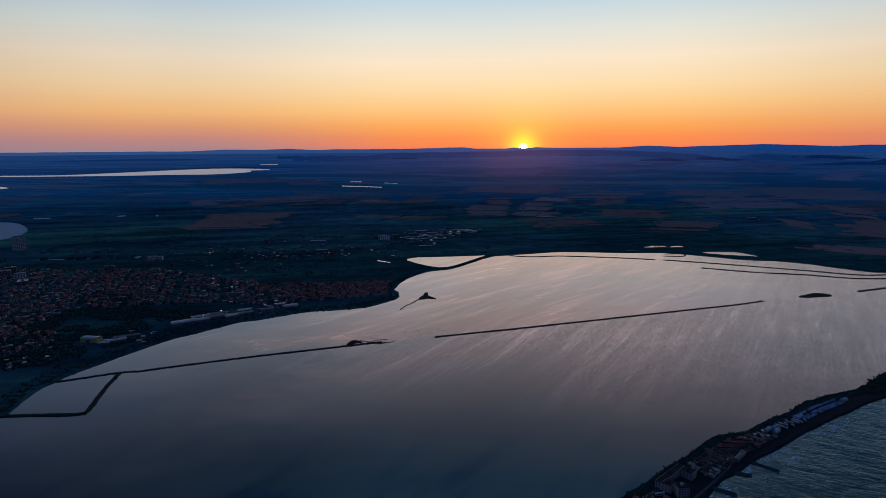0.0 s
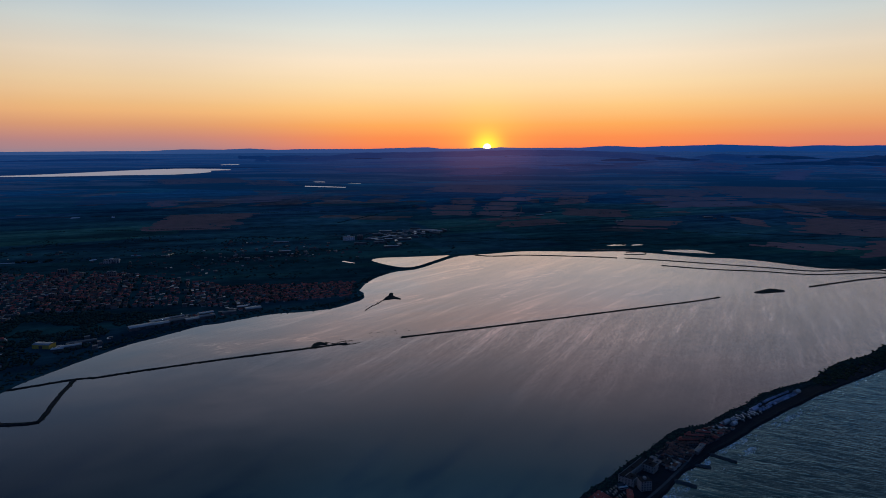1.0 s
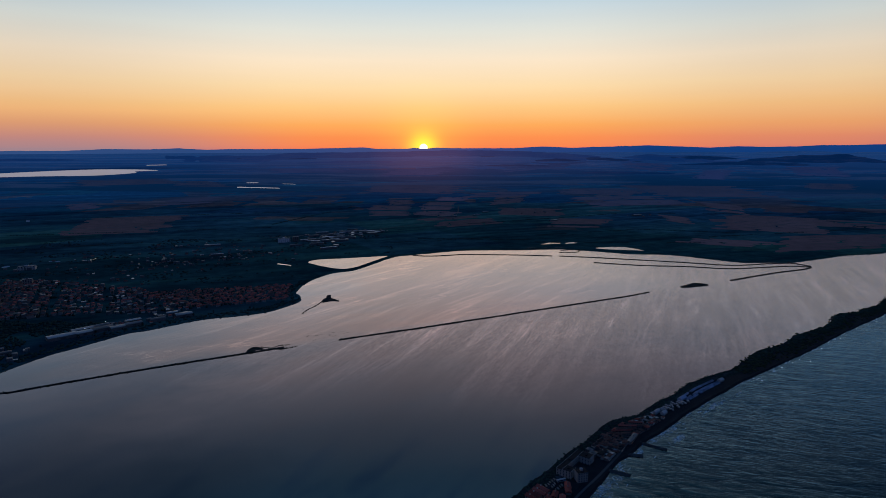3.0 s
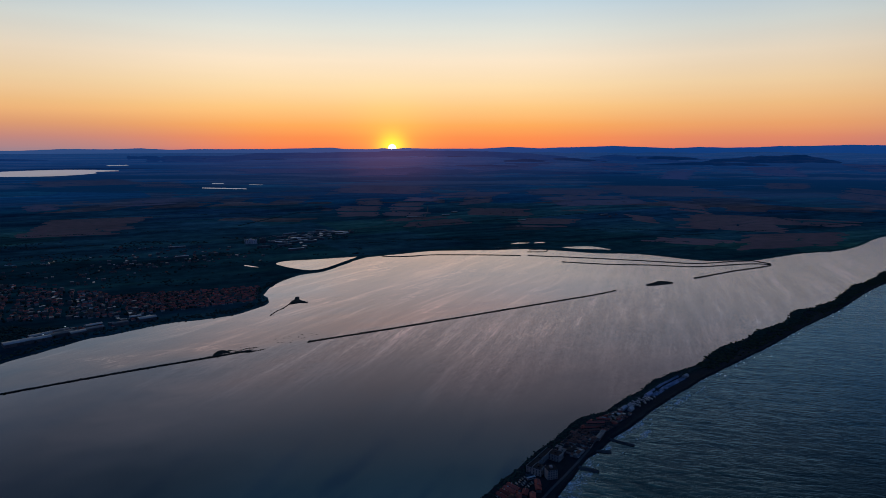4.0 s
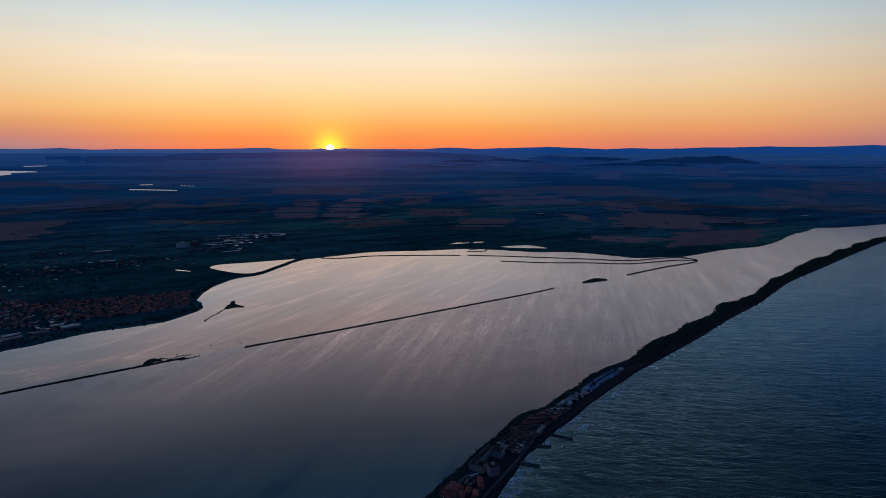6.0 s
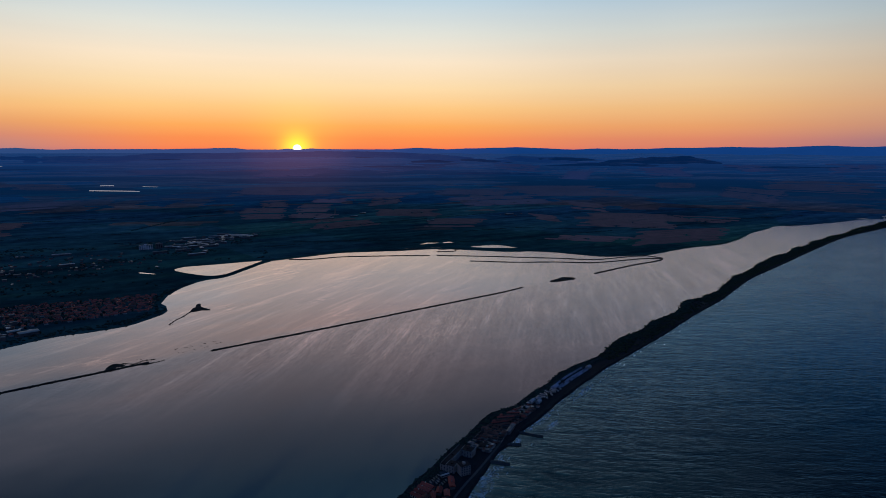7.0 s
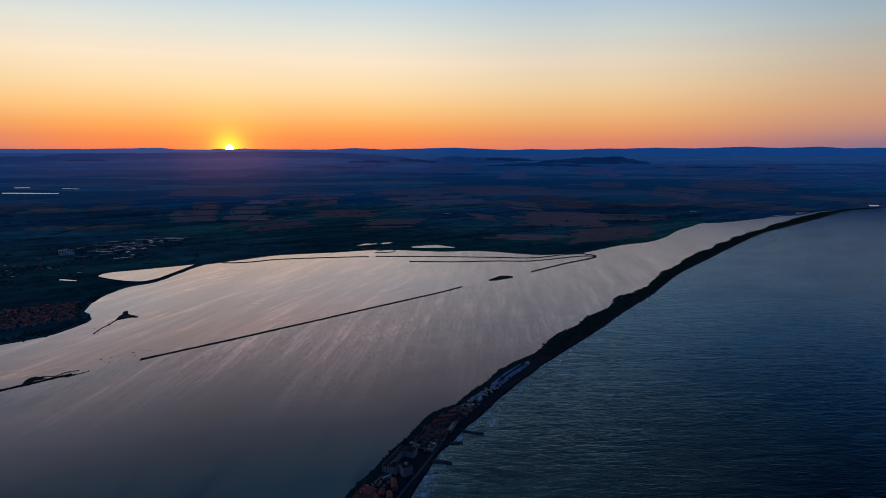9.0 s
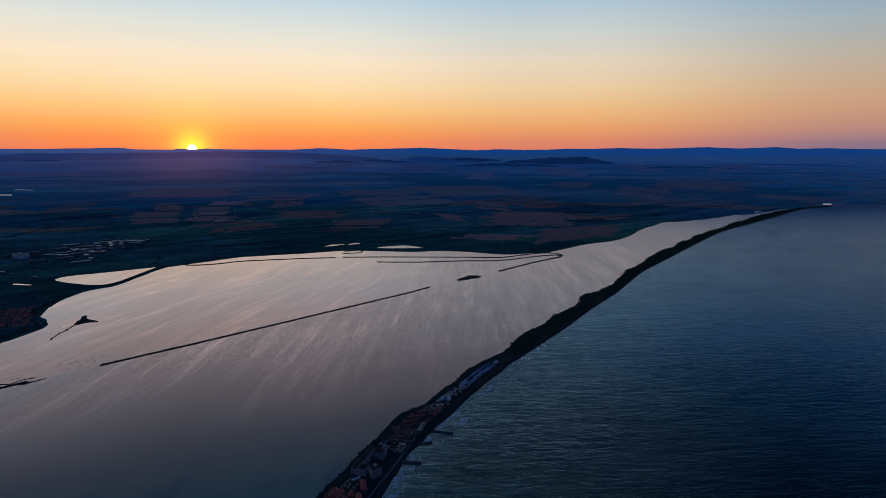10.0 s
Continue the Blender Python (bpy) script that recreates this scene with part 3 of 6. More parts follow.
def fast_mesh(name, verts, faces, mat):
    me = bpy.data.meshes.new(name)
    nv, nf, k = len(verts), len(faces), len(faces[0])
    me.vertices.add(nv)
    me.vertices.foreach_set("co", np.asarray(verts, float).ravel())
    me.loops.add(nf * k)
    me.loops.foreach_set("vertex_index", np.asarray(faces).ravel().astype(np.int32))
    me.polygons.add(nf)
    me.polygons.foreach_set("loop_start", np.arange(nf, dtype=np.int32) * k)
    me.update(calc_edges=True)
    me.validate()
    me.materials.append(mat)
    return me


def clumps(name, spots, mat, label, category, seed=1):
    """Scrub or woodland that nobody could count, as one object."""
    return tagged(new(name, fast_mesh(name, *clump_mesh(spots, seed), mat)), label, category, kind="stuff")


# ---- plan: shores, in metres from below the eye ----
SHORE_TOWN = [(-541, 705), (-538, 716), (-546, 770), (-547, 798), (-541, 816), (-541, 833), (-529, 864), (-511, 908), (-490, 956), (-466, 1006),
              (-433, 1044), (-413, 1071), (-384, 1106), (-339, 1132), (-274, 1179), (-209, 1195), (-155, 1216), (-113, 1266), (-97, 1296),
              (-104, 1349), (-112, 1371), (-101, 1449), (-77, 1514), (-36, 1577), (24, 1613)]
SHORE_WEST = [(73, 1686), (110, 1746), (150, 1797), (175, 1808), (260, 1837), (372, 1868), (548, 1846), (674, 1838), (763, 1785), (859, 1716),
              (938, 1694), (1000, 1646), (1049, 1584), (1100, 1533), (1177, 1521), (1222, 1510)]
SHORE_NORTH = [(1296, 1527), (1462, 1580), (1609, 1598), (1763, 1668), (1943, 1781), (2100, 1851), (2216, 1908), (2345, 1896), (2610, 1925),
               (2777, 1960), (2879, 1955), (2983, 1966), (3161, 2006)]
SPIT_LAGOON = [(-960, -330), (-420, 60), (-70, 330), (60, 430), (152, 510), (184, 538), (230, 577), (298, 636), (336, 649), (375, 676), (400, 690),
               (449, 726), (501, 754), (552, 774), (641, 842), (694, 862), (744, 897), (788, 912), (850, 950), (925, 998), (1035, 1045), (1103, 1087),
               (1178, 1134), (1370, 1246), (1530, 1326), (1712, 1414), (2010, 1555), (2370, 1694), (2820, 1868), (3225, 1990), (3472, 2020)]
SPIT_SEA = [(-900, -400), (-360, -10), (0, 290), (125, 398), (206, 486), (222, 502), (246, 527), (267, 549), (290, 565), (317, 588), (355, 612),
            (385, 635), (430, 665), (493, 705), (529, 727), (601, 766), (717, 828), (860, 911), (1022, 999), (1252, 1138), (1493, 1255),
            (1805, 1407), (2182, 1579), (2509, 1686), (2909, 1817), (3439, 1995), (3793, 2024)]
POND = [(-105, 1742), (-82, 1788), (-7, 1797), (95, 1812), (126, 1810), (74, 1721), (24, 1644), (-14, 1630), (-61, 1672)]
BAY = [(-2150, 2760), (-1981, 2735), (-1928, 2726), (-1819, 2640), (-1683, 2468), (-1613, 2334), (-1604, 2259), (-1596, 2188), (-1800, 2080), (-2200, 2150)]
SALT_PANS = [
    [(640, 1940), (710, 1945), (722, 1974), (690, 1984), (668, 1966)],
    [(729, 1940), (774, 1946), (770, 1972), (742, 1968)],
    [(789, 1846), (829, 1856), (888, 1849), (913, 1818), (923, 1764), (866, 1785), (804, 1815)],
    [(560, 1874), (620, 1868), (700, 1860), (700, 1870), (630, 1880), (570, 1884)],
    [(2806, 1978), (2862, 1972), (2880, 1990), (2832, 2002)],
    [(2996, 1986), (3050, 1996), (3108, 2008), (3128, 2026), (3068, 2044), (3030, 2020)],
    [(2558, 2285), (2626, 2288), (2630, 2308), (2562, 2306)],
    [(-188, 1728), (-150, 1698), (-145, 1709), (-186, 1748)],
    [(-1386, 2946), (-1369, 2945), (-1404, 3022), (-1418, 3023)],
    [(-1913, 2857), (-1844, 2864), (-1874, 2913), (-1939, 2905)],
]
DITCHES = [
    [(-1215, 1781), (-1147, 1793), (-1084, 1800), (-1018, 1802), (-1010, 1792), (-1073, 1785), (-1132, 1774), (-1202, 1766)],
    [(-915, 1799), (-905, 1817), (-919, 1837), (-930, 1818)],
    [(-727, 1881), (-715, 1893), (-725, 1923), (-738, 1910)],
    [(-833, 1874), (-803, 1873), (-810, 1889), (-840, 1890)],
    [(-1560, 2931), (-1534, 2954), (-1560, 3006), (-1587, 2982)],
]

# bearing against the distance at which the plain is bent upwards to fit the camera's view
RISE = [(-180, 3600), (40, 3600), (57.8, 3800), (60.6, 4150), (62.8, 4480), (65.2, 4660), (90, 4700)]


def rise_from(az):
    return float(np.interp(az, [r[0] for r in RISE], [r[1] for r in RISE]))


def brink(az):
    """How far out the drawn-together distance may reach on a bearing."""
    off = max(0.0, -az, az - 29.0)
    return min(6100.0, 4890.0 / math.cos(radians(min(off, 40.0))))


def on_plain(az, true):
    """The plain drawn together and raised beyond the rise to fit the camera's view, so that the whole distance fits:
    place of ground at a true distance.
    """
    d0 = rise_from(az)
    d = true
    if true > d0:
        length = brink(az) - d0
        u = (true - d0) / length
        d = d0 + length * u / (1 + u)
    z = 1.0 + (EYE - 1.0) * (1 - d / true)
    a = radians(az)
    return Vector((d * math.sin(a), d * math.cos(a), z))


def relief(az, true):
    """Height of the low wooded hills far out on the plain, north of the lakes."""
    grow = min(1.0, max(0.0, (true - 5600.0) / 4200.0)) * min(1.0, max(0.0, (az + 5.0) / 8.0))
    h = noise.noise((az / 4.2, true / 1700, 2)) + 0.55 * noise.noise((az / 1.6, true / 800, 8)) + 0.2 * noise.noise((az / 0.6, true / 500, 5))
    return grow * max(-4.0, 15.0 * h)


def with_plan(ob, uvs):
    """Lays the plan's kilometres on a ground mesh as its UV map."""
    layer = ob.data.uv_layers.new(name="plan")
    idx = np.zeros(len(ob.data.loops), np.int32)
    ob.data.loops.foreach_get("vertex_index", idx)
    layer.data.foreach_set("uv", np.array(uvs, np.float32)[idx].ravel())
    return ob


def build_mainland():
    shore = spline(SHORE_TOWN + SHORE_WEST + SHORE_NORTH, 9, rough=2.2, scale=26)
    az_end, az_start = 57.8, -104.0
    ring_az = list(np.linspace(az_end, az_start, 220))
    arc = [on_plain(a, rise_from(a)) for a in ring_az]
    arc = [Vector((p.x, p.y, 0)) for p in arc]
    left = spline([(arc[-1].x, arc[-1].y), (-2400, 250), (-1300, 560), (-760, 650), (-541, 705)], 60)[1:-1]
    outline = shore + arc + left
    holes = [spline(POND, 10, True, 1.5, 4), spline(BAY, 25, True, 6, 5, 60)] + [spline(p, 8, True, 2.0, 6) for p in SALT_PANS + DITCHES]
    vs, fs = fill(outline, holes)
    verts, uvs = [(v.x, v.y, 1.0) for v in vs], [(v.x / 1000, v.y / 1000) for v in vs]
    faces = list(fs)
    edge_rings = [(shore, False)] + [(h, True) for h in holes]
    for ring, closed in edge_rings:
        ns = sides(ring, closed)
        if closed:
            area = sum(ring[i - 1][0] * ring[i][1] - ring[i][0] * ring[i - 1][1] for i in range(len(ring)))
            k = 1 if area > 0 else -1
        else:
            k = -1
        base, m = len(verts), len(ring)
        for p, n in zip(ring, ns):
            q = p + n * k * 2.5
            verts += [(p.x, p.y, 1.0), (q.x, q.y, -0.7)]
            uvs += [(p.x / 1000, p.y / 1000)] * 2
        faces += [(base + 2 * i, base + 2 * i + 1, base + 2 * ((i + 1) % m) + 1, base + 2 * ((i + 1) % m)) for i in range(m if closed else m - 1)]
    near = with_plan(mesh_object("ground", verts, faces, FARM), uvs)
    tagged(near, "dark coastal plain with a patchwork of fields", "ground", kind="structure")
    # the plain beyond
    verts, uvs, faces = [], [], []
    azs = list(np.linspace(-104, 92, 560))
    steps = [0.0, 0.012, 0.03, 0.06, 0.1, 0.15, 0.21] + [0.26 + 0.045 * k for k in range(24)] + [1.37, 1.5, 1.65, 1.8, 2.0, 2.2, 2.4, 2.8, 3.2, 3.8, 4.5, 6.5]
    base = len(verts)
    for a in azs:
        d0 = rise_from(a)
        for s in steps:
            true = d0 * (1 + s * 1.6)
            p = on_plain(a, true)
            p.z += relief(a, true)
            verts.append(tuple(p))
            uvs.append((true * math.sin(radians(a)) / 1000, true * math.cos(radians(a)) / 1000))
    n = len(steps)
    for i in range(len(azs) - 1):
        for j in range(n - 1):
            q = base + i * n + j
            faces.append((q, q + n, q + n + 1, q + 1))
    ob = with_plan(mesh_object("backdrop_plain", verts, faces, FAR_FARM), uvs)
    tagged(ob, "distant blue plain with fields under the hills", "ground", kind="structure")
    return near, shore


ground, shore_line = build_mainland()


def water(name, outline, mat, label):
    vs, fs = fill([Vector((*p, 0)) for p in outline])
    return tagged(mesh_object(name, [(v.x, v.y, 0) for v in vs], fs, mat), label, "water", kind="structure")


SPIT_MID = [((a[0] + b[0]) / 2, (a[1] + b[1]) / 2) for a, b in
            [((-960, -330), (-900, -400)), ((152, 510), (211, 481)), ((336, 649), (385, 635)), ((850, 950), (857, 920)), ((1373, 1251), (1330, 1180)), ((2361, 1711), (2330, 1630)), ((3204, 2008), (3180, 1915))]]
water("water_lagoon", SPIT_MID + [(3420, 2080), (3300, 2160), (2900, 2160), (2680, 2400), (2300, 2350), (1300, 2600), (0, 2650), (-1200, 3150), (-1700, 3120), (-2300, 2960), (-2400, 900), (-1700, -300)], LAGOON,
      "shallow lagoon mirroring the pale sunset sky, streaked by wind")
outer = [(4960 * math.sin(radians(a)), 4960 * math.cos(radians(a))) for a in range(64, 264, 8)]
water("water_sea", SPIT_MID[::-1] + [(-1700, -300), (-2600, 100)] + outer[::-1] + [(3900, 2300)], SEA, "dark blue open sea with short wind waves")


def build_spit():
    a = spline(SPIT_LAGOON, 7, rough=2.6, seed=11, scale=24)
    # beyond the camp the marshy lagoon shore runs in blunt lobes
    lobes = [max(-1.0, min(1.0, 4.0 * noise.noise(p * (1 / (38 + 0.016 * p.x))))) * min(7.5, max(0.0, (p.x - 540) / 60)) for p in a]
    a = [p + n * k for p, n, k in zip(a, sides(a), lobes)]
    b = spline(SPIT_SEA, 9, rough=1.6, seed=12, scale=30)
    return raised("pavement_spit", a + b[::-1], 1.6, SOIL, "narrow sandy spit between lagoon and sea", "spit", 1.5), a, b


spit, spit_a, spit_b = build_spit()


def beach():
    """Wet sand along the seaward edge of the spit."""
    line = [p for p in spit_b if p.x > -300]
    ns = sides(line)
    verts, faces = [], []
    for i, (p, n) in enumerate(zip(line, ns)):
        w = 12 + 5 * noise.noise((p.x / 60, p.y / 60, 1))
        for d, z in ((w, 1.75), (w * 0.4, 1.70), (-0.5, 0.9), (-3.0, -0.3)):
            q = p + n * d
            verts.append((q.x, q.y, z))
        if i:
            k = 4 * i
            faces += [(k - 4 + j, k + j, k + j + 1, k - 3 + j) for j in range(3)]
    tagged(mesh_object("ground_beach", verts, faces, SAND), "dark wet sand beach along the spit", "beach", kind="structure")


beach()


def dike(points, width, height, label, seed):
    """An earth bank: trapezoid section, uneven edges, rough scrub along its top."""
    line = spline(points, 5, rough=0.8, seed=seed, scale=15)
    ns = sides(line)
    verts, faces = [], []
    for i, (p, n) in enumerate(zip(line, ns)):
        w = width * (1 + 0.35 * noise.noise((p.x / 14, p.y / 14, seed)))
        h = height * (1 + 0.3 * noise.noise((p.x / 10, p.y / 10, seed + 5)))
        for d, z in ((w, -0.5), (w * 0.5, h), (-w * 0.5, h), (-w, -0.5)):
            q = p + n * d * 0.5
            verts.append((q.x, q.y, z))
        if i:
            k = 4 * i
            faces += [(k - 4 + j, k + j, k + j + 1, k - 3 + j) for j in range(3)]
    e = len(verts) - 4
    faces += [(0, 1, 2, 3), (e + 3, e + 2, e + 1, e)]
    ob = tagged(new("dike"), label, "dike", "earth dikes of the lagoon")
    mesh_object("bank", verts, faces, MUD, ob)
    rng = random.Random(seed)
    spots = []
    for p, n in zip(line, ns):
        for _ in range(2):
            q = p + n * rng.uniform(-0.25, 0.25) * width + Vector((rng.uniform(-2, 2), rng.uniform(-2, 2), 0))
            r = rng.uniform(0.4, 1.1)
            spots.append((q.x, q.y, height * 0.8 + 0.2 * r, r, r * rng.uniform(0.5, 0.9)))
    s = new("scrub", fast_mesh("scrub", *clump_mesh(spots, seed), SCRUB))
    s.parent = ob
    tagged(s, kind="stuff")
    return ob


dike([(-541, 816), (-511, 830), (-472, 850), (-442, 856), (-408, 872), (-334, 902), (-255, 932), (-151, 969), (-118, 982), (-103, 986)], 4.2, 1.1, "long dark earth dike with a scrubby crest", 1)
dike([(-470, 848), (-459, 788), (-443, 722), (-449, 709), (-500, 707), (-560, 703)], 8, 1.5, "earth dike bent round a small basin", 2)
dike([(-14, 1012), (54, 1034), (116, 1053), (223, 1089), (338, 1128), (461, 1170), (594, 1215), (667, 1246)], 4.0, 1.1, "long straight dark dike lying free in the lagoon", 3)
dike([(920, 1326), (1073, 1383), (1230, 1436), (1220, 1512)], 5.5, 1.4, "hooked earth dike at the salt pans", 4)
dike([(1233, 1440), (1182, 1463), (1015, 1458), (915, 1503), (819, 1534), (766, 1558), (688, 1603)], 5, 1.2, "low outer salt pan dike", 5)
dike([(1214, 1499), (1165, 1506), (1044, 1500), (946, 1556), (816, 1628), (720, 1679), (629, 1721)], 5.5, 1.2, "low inner salt pan dike", 6)
dike([(607, 1725), (569, 1740), (505, 1760), (407, 1784), (340, 1795), (290, 1786), (240, 1788), (200, 1806)], 6, 1.2, "low broken dike under the western shore", 7)
dike([(-87, 1194), (-76, 1225), (-67, 1239), (-57, 1267), (-49, 1288)], 2.2, 0.5, "thin mud tail of a small islet", 8)
dike([(-139, 995), (-123, 987), (-111, 997), (-95, 999)], 1.6, 0.4, "thin curved mud bank at the dike's end", 9)
dike([(-126, 983), (-111, 978), (-98, 984)], 1.4, 0.4, "thin mud bank beside the dike's end", 19)
dike([(-109, 976), (-98, 981), (-84, 988)], 1.4, 0.4, "low mud tail of the dike", 20)
dike([(650, 1785), (706, 1778), (722, 1820), (668, 1818)], 5, 1.0, "low square pond bank by the salt pans", 10)


def build_island(name, ring, top, count, seed, label):
    """A low islet with scrub on it."""
    ring = spline(ring, 3, True, 1.0, seed, 12)
    ob = raised(name, ring, top, MUD, label, "island", 1.5, "", crown=0.4)
    rng = random.Random(seed)
    xs, ys = [p.x for p in ring], [p.y for p in ring]
    spots = []
    while len(spots) < count:
        p = (rng.uniform(min(xs), max(xs)), rng.uniform(min(ys), max(ys)))
        if inside(p, ring):
            r = rng.uniform(0.5, 1.3)
            spots.append((*p, top + 0.1 * r, r, r * 0.4))
    s = new("scrub", fast_mesh("scrub", *clump_mesh(spots, seed + 1), SCRUB))
    s.parent = ob
    tagged(s, kind="stuff")


build_island("island", [(764, 1282), (779, 1274), (805, 1280), (832, 1284), (838, 1296), (818, 1312), (798, 1302)], 1.0, 140, 21, "small low dark island in the lagoon")
build_island("islet", [(-51, 1277), (-43, 1280), (-30, 1284), (-16, 1280), (-27, 1299), (-34, 1313), (-35, 1335), (-42, 1332), (-44, 1311), (-50, 1296)], 0.9, 70, 31, "small forked scrubby islet with a mud tail")
build_island("islet", [(-158, 967), (-158, 983), (-152, 994), (-141, 990), (-136, 983), (-146, 981), (-149, 970)], 0.9, 50, 41, "small scrubby islet at the dike's end")


# ---- the far ranges ----
def far_range(name, crest, reach, depth, drop, mat, label, rough, seed):
    """A ridge on a bearing and elevation profile: front slope, crest and back."""
    azs = np.arange(crest[0][0], crest[-1][0], 0.12)
    el = np.interp(azs, [c[0] for c in crest], [c[1] for c in crest])
    verts, faces = [], []
    for i, (a, e) in enumerate(zip(azs, el)):
        e += rough * (noise.noise((a / 2.2, seed, 0)) + 0.5 * noise.noise((a / 0.8, seed, 4)) + 0.25 * noise.noise((a / 0.3, seed, 8)))
        radius = brink(a) * reach
        top = EYE + radius * math.tan(radians(e))
        for k, (dr, dz) in enumerate(((-depth, -drop), (-depth * 0.62, -drop * 0.62), (-depth * 0.25, -drop * 0.22), (0, 0), (depth * 0.3, -drop))):
            w = 1 + (0.22 * noise.noise((a / 1.6, seed + k, 3)) if 0 < k < 3 else 0)
            r = radius + dr * w
            verts.append((r * math.sin(radians(a)), r * math.cos(radians(a)), top + dz))
        if i:
            q = 5 * i
            faces += [(q - 5 + j, q + j, q + j + 1, q - 4 + j) for j in range(4)]
    return tagged(mesh_object(name, verts, faces, mat, smooth=True), label, "hills", kind="structure")


FAR_CREST = [(-110, -0.2), (-22, -0.20), (-19.3, -0.08), (-16, -0.11), (-13.9, -0.03), (-11.6, -0.16), (-9.5, -0.10), (-5.7, -0.12), (-2.9, -0.09), (2.0, 0.0), (3.2, -0.11), (5.8, -0.14), (6.6, -0.03), (7.4, -0.13), (8.7, -0.02), (10.8, -0.09),
             (15.6, -0.09), (18.2, 0.06), (20.9, -0.05), (22.7, 0.0), (25, 0.06), (27.2, 0.13), (29.5, 0.06), (32.4, -0.07), (34.5, 0.05), (36.6, -0.03), (39.7, 0.06), (42.4, 0.12), (45.5, 0.18), (48.3, 0.15), (52.4, 0.29), (55.1, 0.19),
             (57.6, 0.31), (59.2, 0.18), (61.2, 0.23), (64.8, 0.16), (95, 0.2)]
NEAR_CREST = [(-110, -0.9), (-35, -0.72), (-24, -0.68), (-12, -0.66), (-7, -0.70), (-4.8, -0.46), (0, -0.44), (3.5, -0.40), (7.4, -0.30), (12.5, -0.26), (16, -0.35),
              (20, -0.52), (24, -0.88), (27.6, -0.66), (33, -0.78), (38, -0.79), (40.5, -0.68), (42, -0.9), (44, -1.05), (44.9, -1.35), (46, -1.6)]
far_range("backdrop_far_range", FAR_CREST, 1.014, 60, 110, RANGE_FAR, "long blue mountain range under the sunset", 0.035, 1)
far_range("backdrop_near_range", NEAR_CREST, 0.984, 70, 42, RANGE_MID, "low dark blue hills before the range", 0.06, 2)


def ridge(a0, a1, el, lift, mat, seed):
    """One long hill out on the plain, tapering at both ends; el: where its foot is seen, lift: its height, in degrees."""
    verts, faces = [], []
    n = max(12, int((a1 - a0) / 0.15))
    for i in range(n + 1):
        u = i / n
        a = a0 + (a1 - a0) * u
        foot = on_plain(a, EYE / math.tan(radians(-el)))
        r = math.hypot(foot.x, foot.y)
        h = r * math.tan(radians(lift)) * math.sin(math.pi * u ** 1.3) ** 0.55 * (0.80 + 0.22 * noise.noise((a / 2.4, seed, 1)) + 0.12 * noise.noise((a / 0.6, seed, 2)))
        for dr, dz in ((-6, -3.0), (4, h * 0.45), (16, h * 0.85), (26, h), (46, h * 0.2)):
            d = r + dr
            verts.append((d * math.sin(radians(a)), d * math.cos(radians(a)), foot.z + max(dz, -3.0)))
        if i:
            q = 5 * i
            faces += [(q - 5 + j, q + j, q + j + 1, q - 4 + j) for j in range(4)]
    return tagged(mesh_object("hill", verts, faces, mat, smooth=True), "long low dark blue hill on the far plain", "hill", "hills of the far plain", "structure")


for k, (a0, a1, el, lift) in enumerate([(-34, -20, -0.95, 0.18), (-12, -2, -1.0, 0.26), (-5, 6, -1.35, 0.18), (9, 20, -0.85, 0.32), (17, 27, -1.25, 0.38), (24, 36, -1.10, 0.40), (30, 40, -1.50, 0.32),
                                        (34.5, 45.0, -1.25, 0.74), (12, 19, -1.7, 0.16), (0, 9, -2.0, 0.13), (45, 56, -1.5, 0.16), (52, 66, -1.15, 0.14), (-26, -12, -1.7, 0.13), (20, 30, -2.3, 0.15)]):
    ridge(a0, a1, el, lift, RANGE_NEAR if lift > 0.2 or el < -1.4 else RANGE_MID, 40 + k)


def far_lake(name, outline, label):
    """A lake out on the plain: bearing and true distance in kilometres along its edge; its pale sheen is emitted, not
    mirrored.
    """
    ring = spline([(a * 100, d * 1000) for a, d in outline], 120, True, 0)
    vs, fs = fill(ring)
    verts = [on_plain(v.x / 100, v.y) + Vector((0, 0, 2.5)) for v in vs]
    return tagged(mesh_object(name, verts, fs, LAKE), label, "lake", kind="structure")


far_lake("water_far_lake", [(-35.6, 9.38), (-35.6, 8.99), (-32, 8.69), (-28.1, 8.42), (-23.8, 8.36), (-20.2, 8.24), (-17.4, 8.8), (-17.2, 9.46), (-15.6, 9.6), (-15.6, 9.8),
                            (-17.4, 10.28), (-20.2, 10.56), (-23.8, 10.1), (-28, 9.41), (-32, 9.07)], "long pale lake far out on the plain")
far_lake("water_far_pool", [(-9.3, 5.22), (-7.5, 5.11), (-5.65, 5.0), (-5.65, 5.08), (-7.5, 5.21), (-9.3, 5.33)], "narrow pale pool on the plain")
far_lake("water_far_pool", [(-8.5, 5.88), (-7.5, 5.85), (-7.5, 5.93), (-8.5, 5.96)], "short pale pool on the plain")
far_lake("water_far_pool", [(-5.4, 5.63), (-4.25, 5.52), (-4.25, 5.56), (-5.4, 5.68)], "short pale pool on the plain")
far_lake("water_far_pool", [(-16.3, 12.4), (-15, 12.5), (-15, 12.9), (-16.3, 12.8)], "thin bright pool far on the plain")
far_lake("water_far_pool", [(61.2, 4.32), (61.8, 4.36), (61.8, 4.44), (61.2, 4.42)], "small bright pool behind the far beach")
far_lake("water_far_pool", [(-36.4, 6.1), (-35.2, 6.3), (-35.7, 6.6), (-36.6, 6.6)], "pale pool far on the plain")


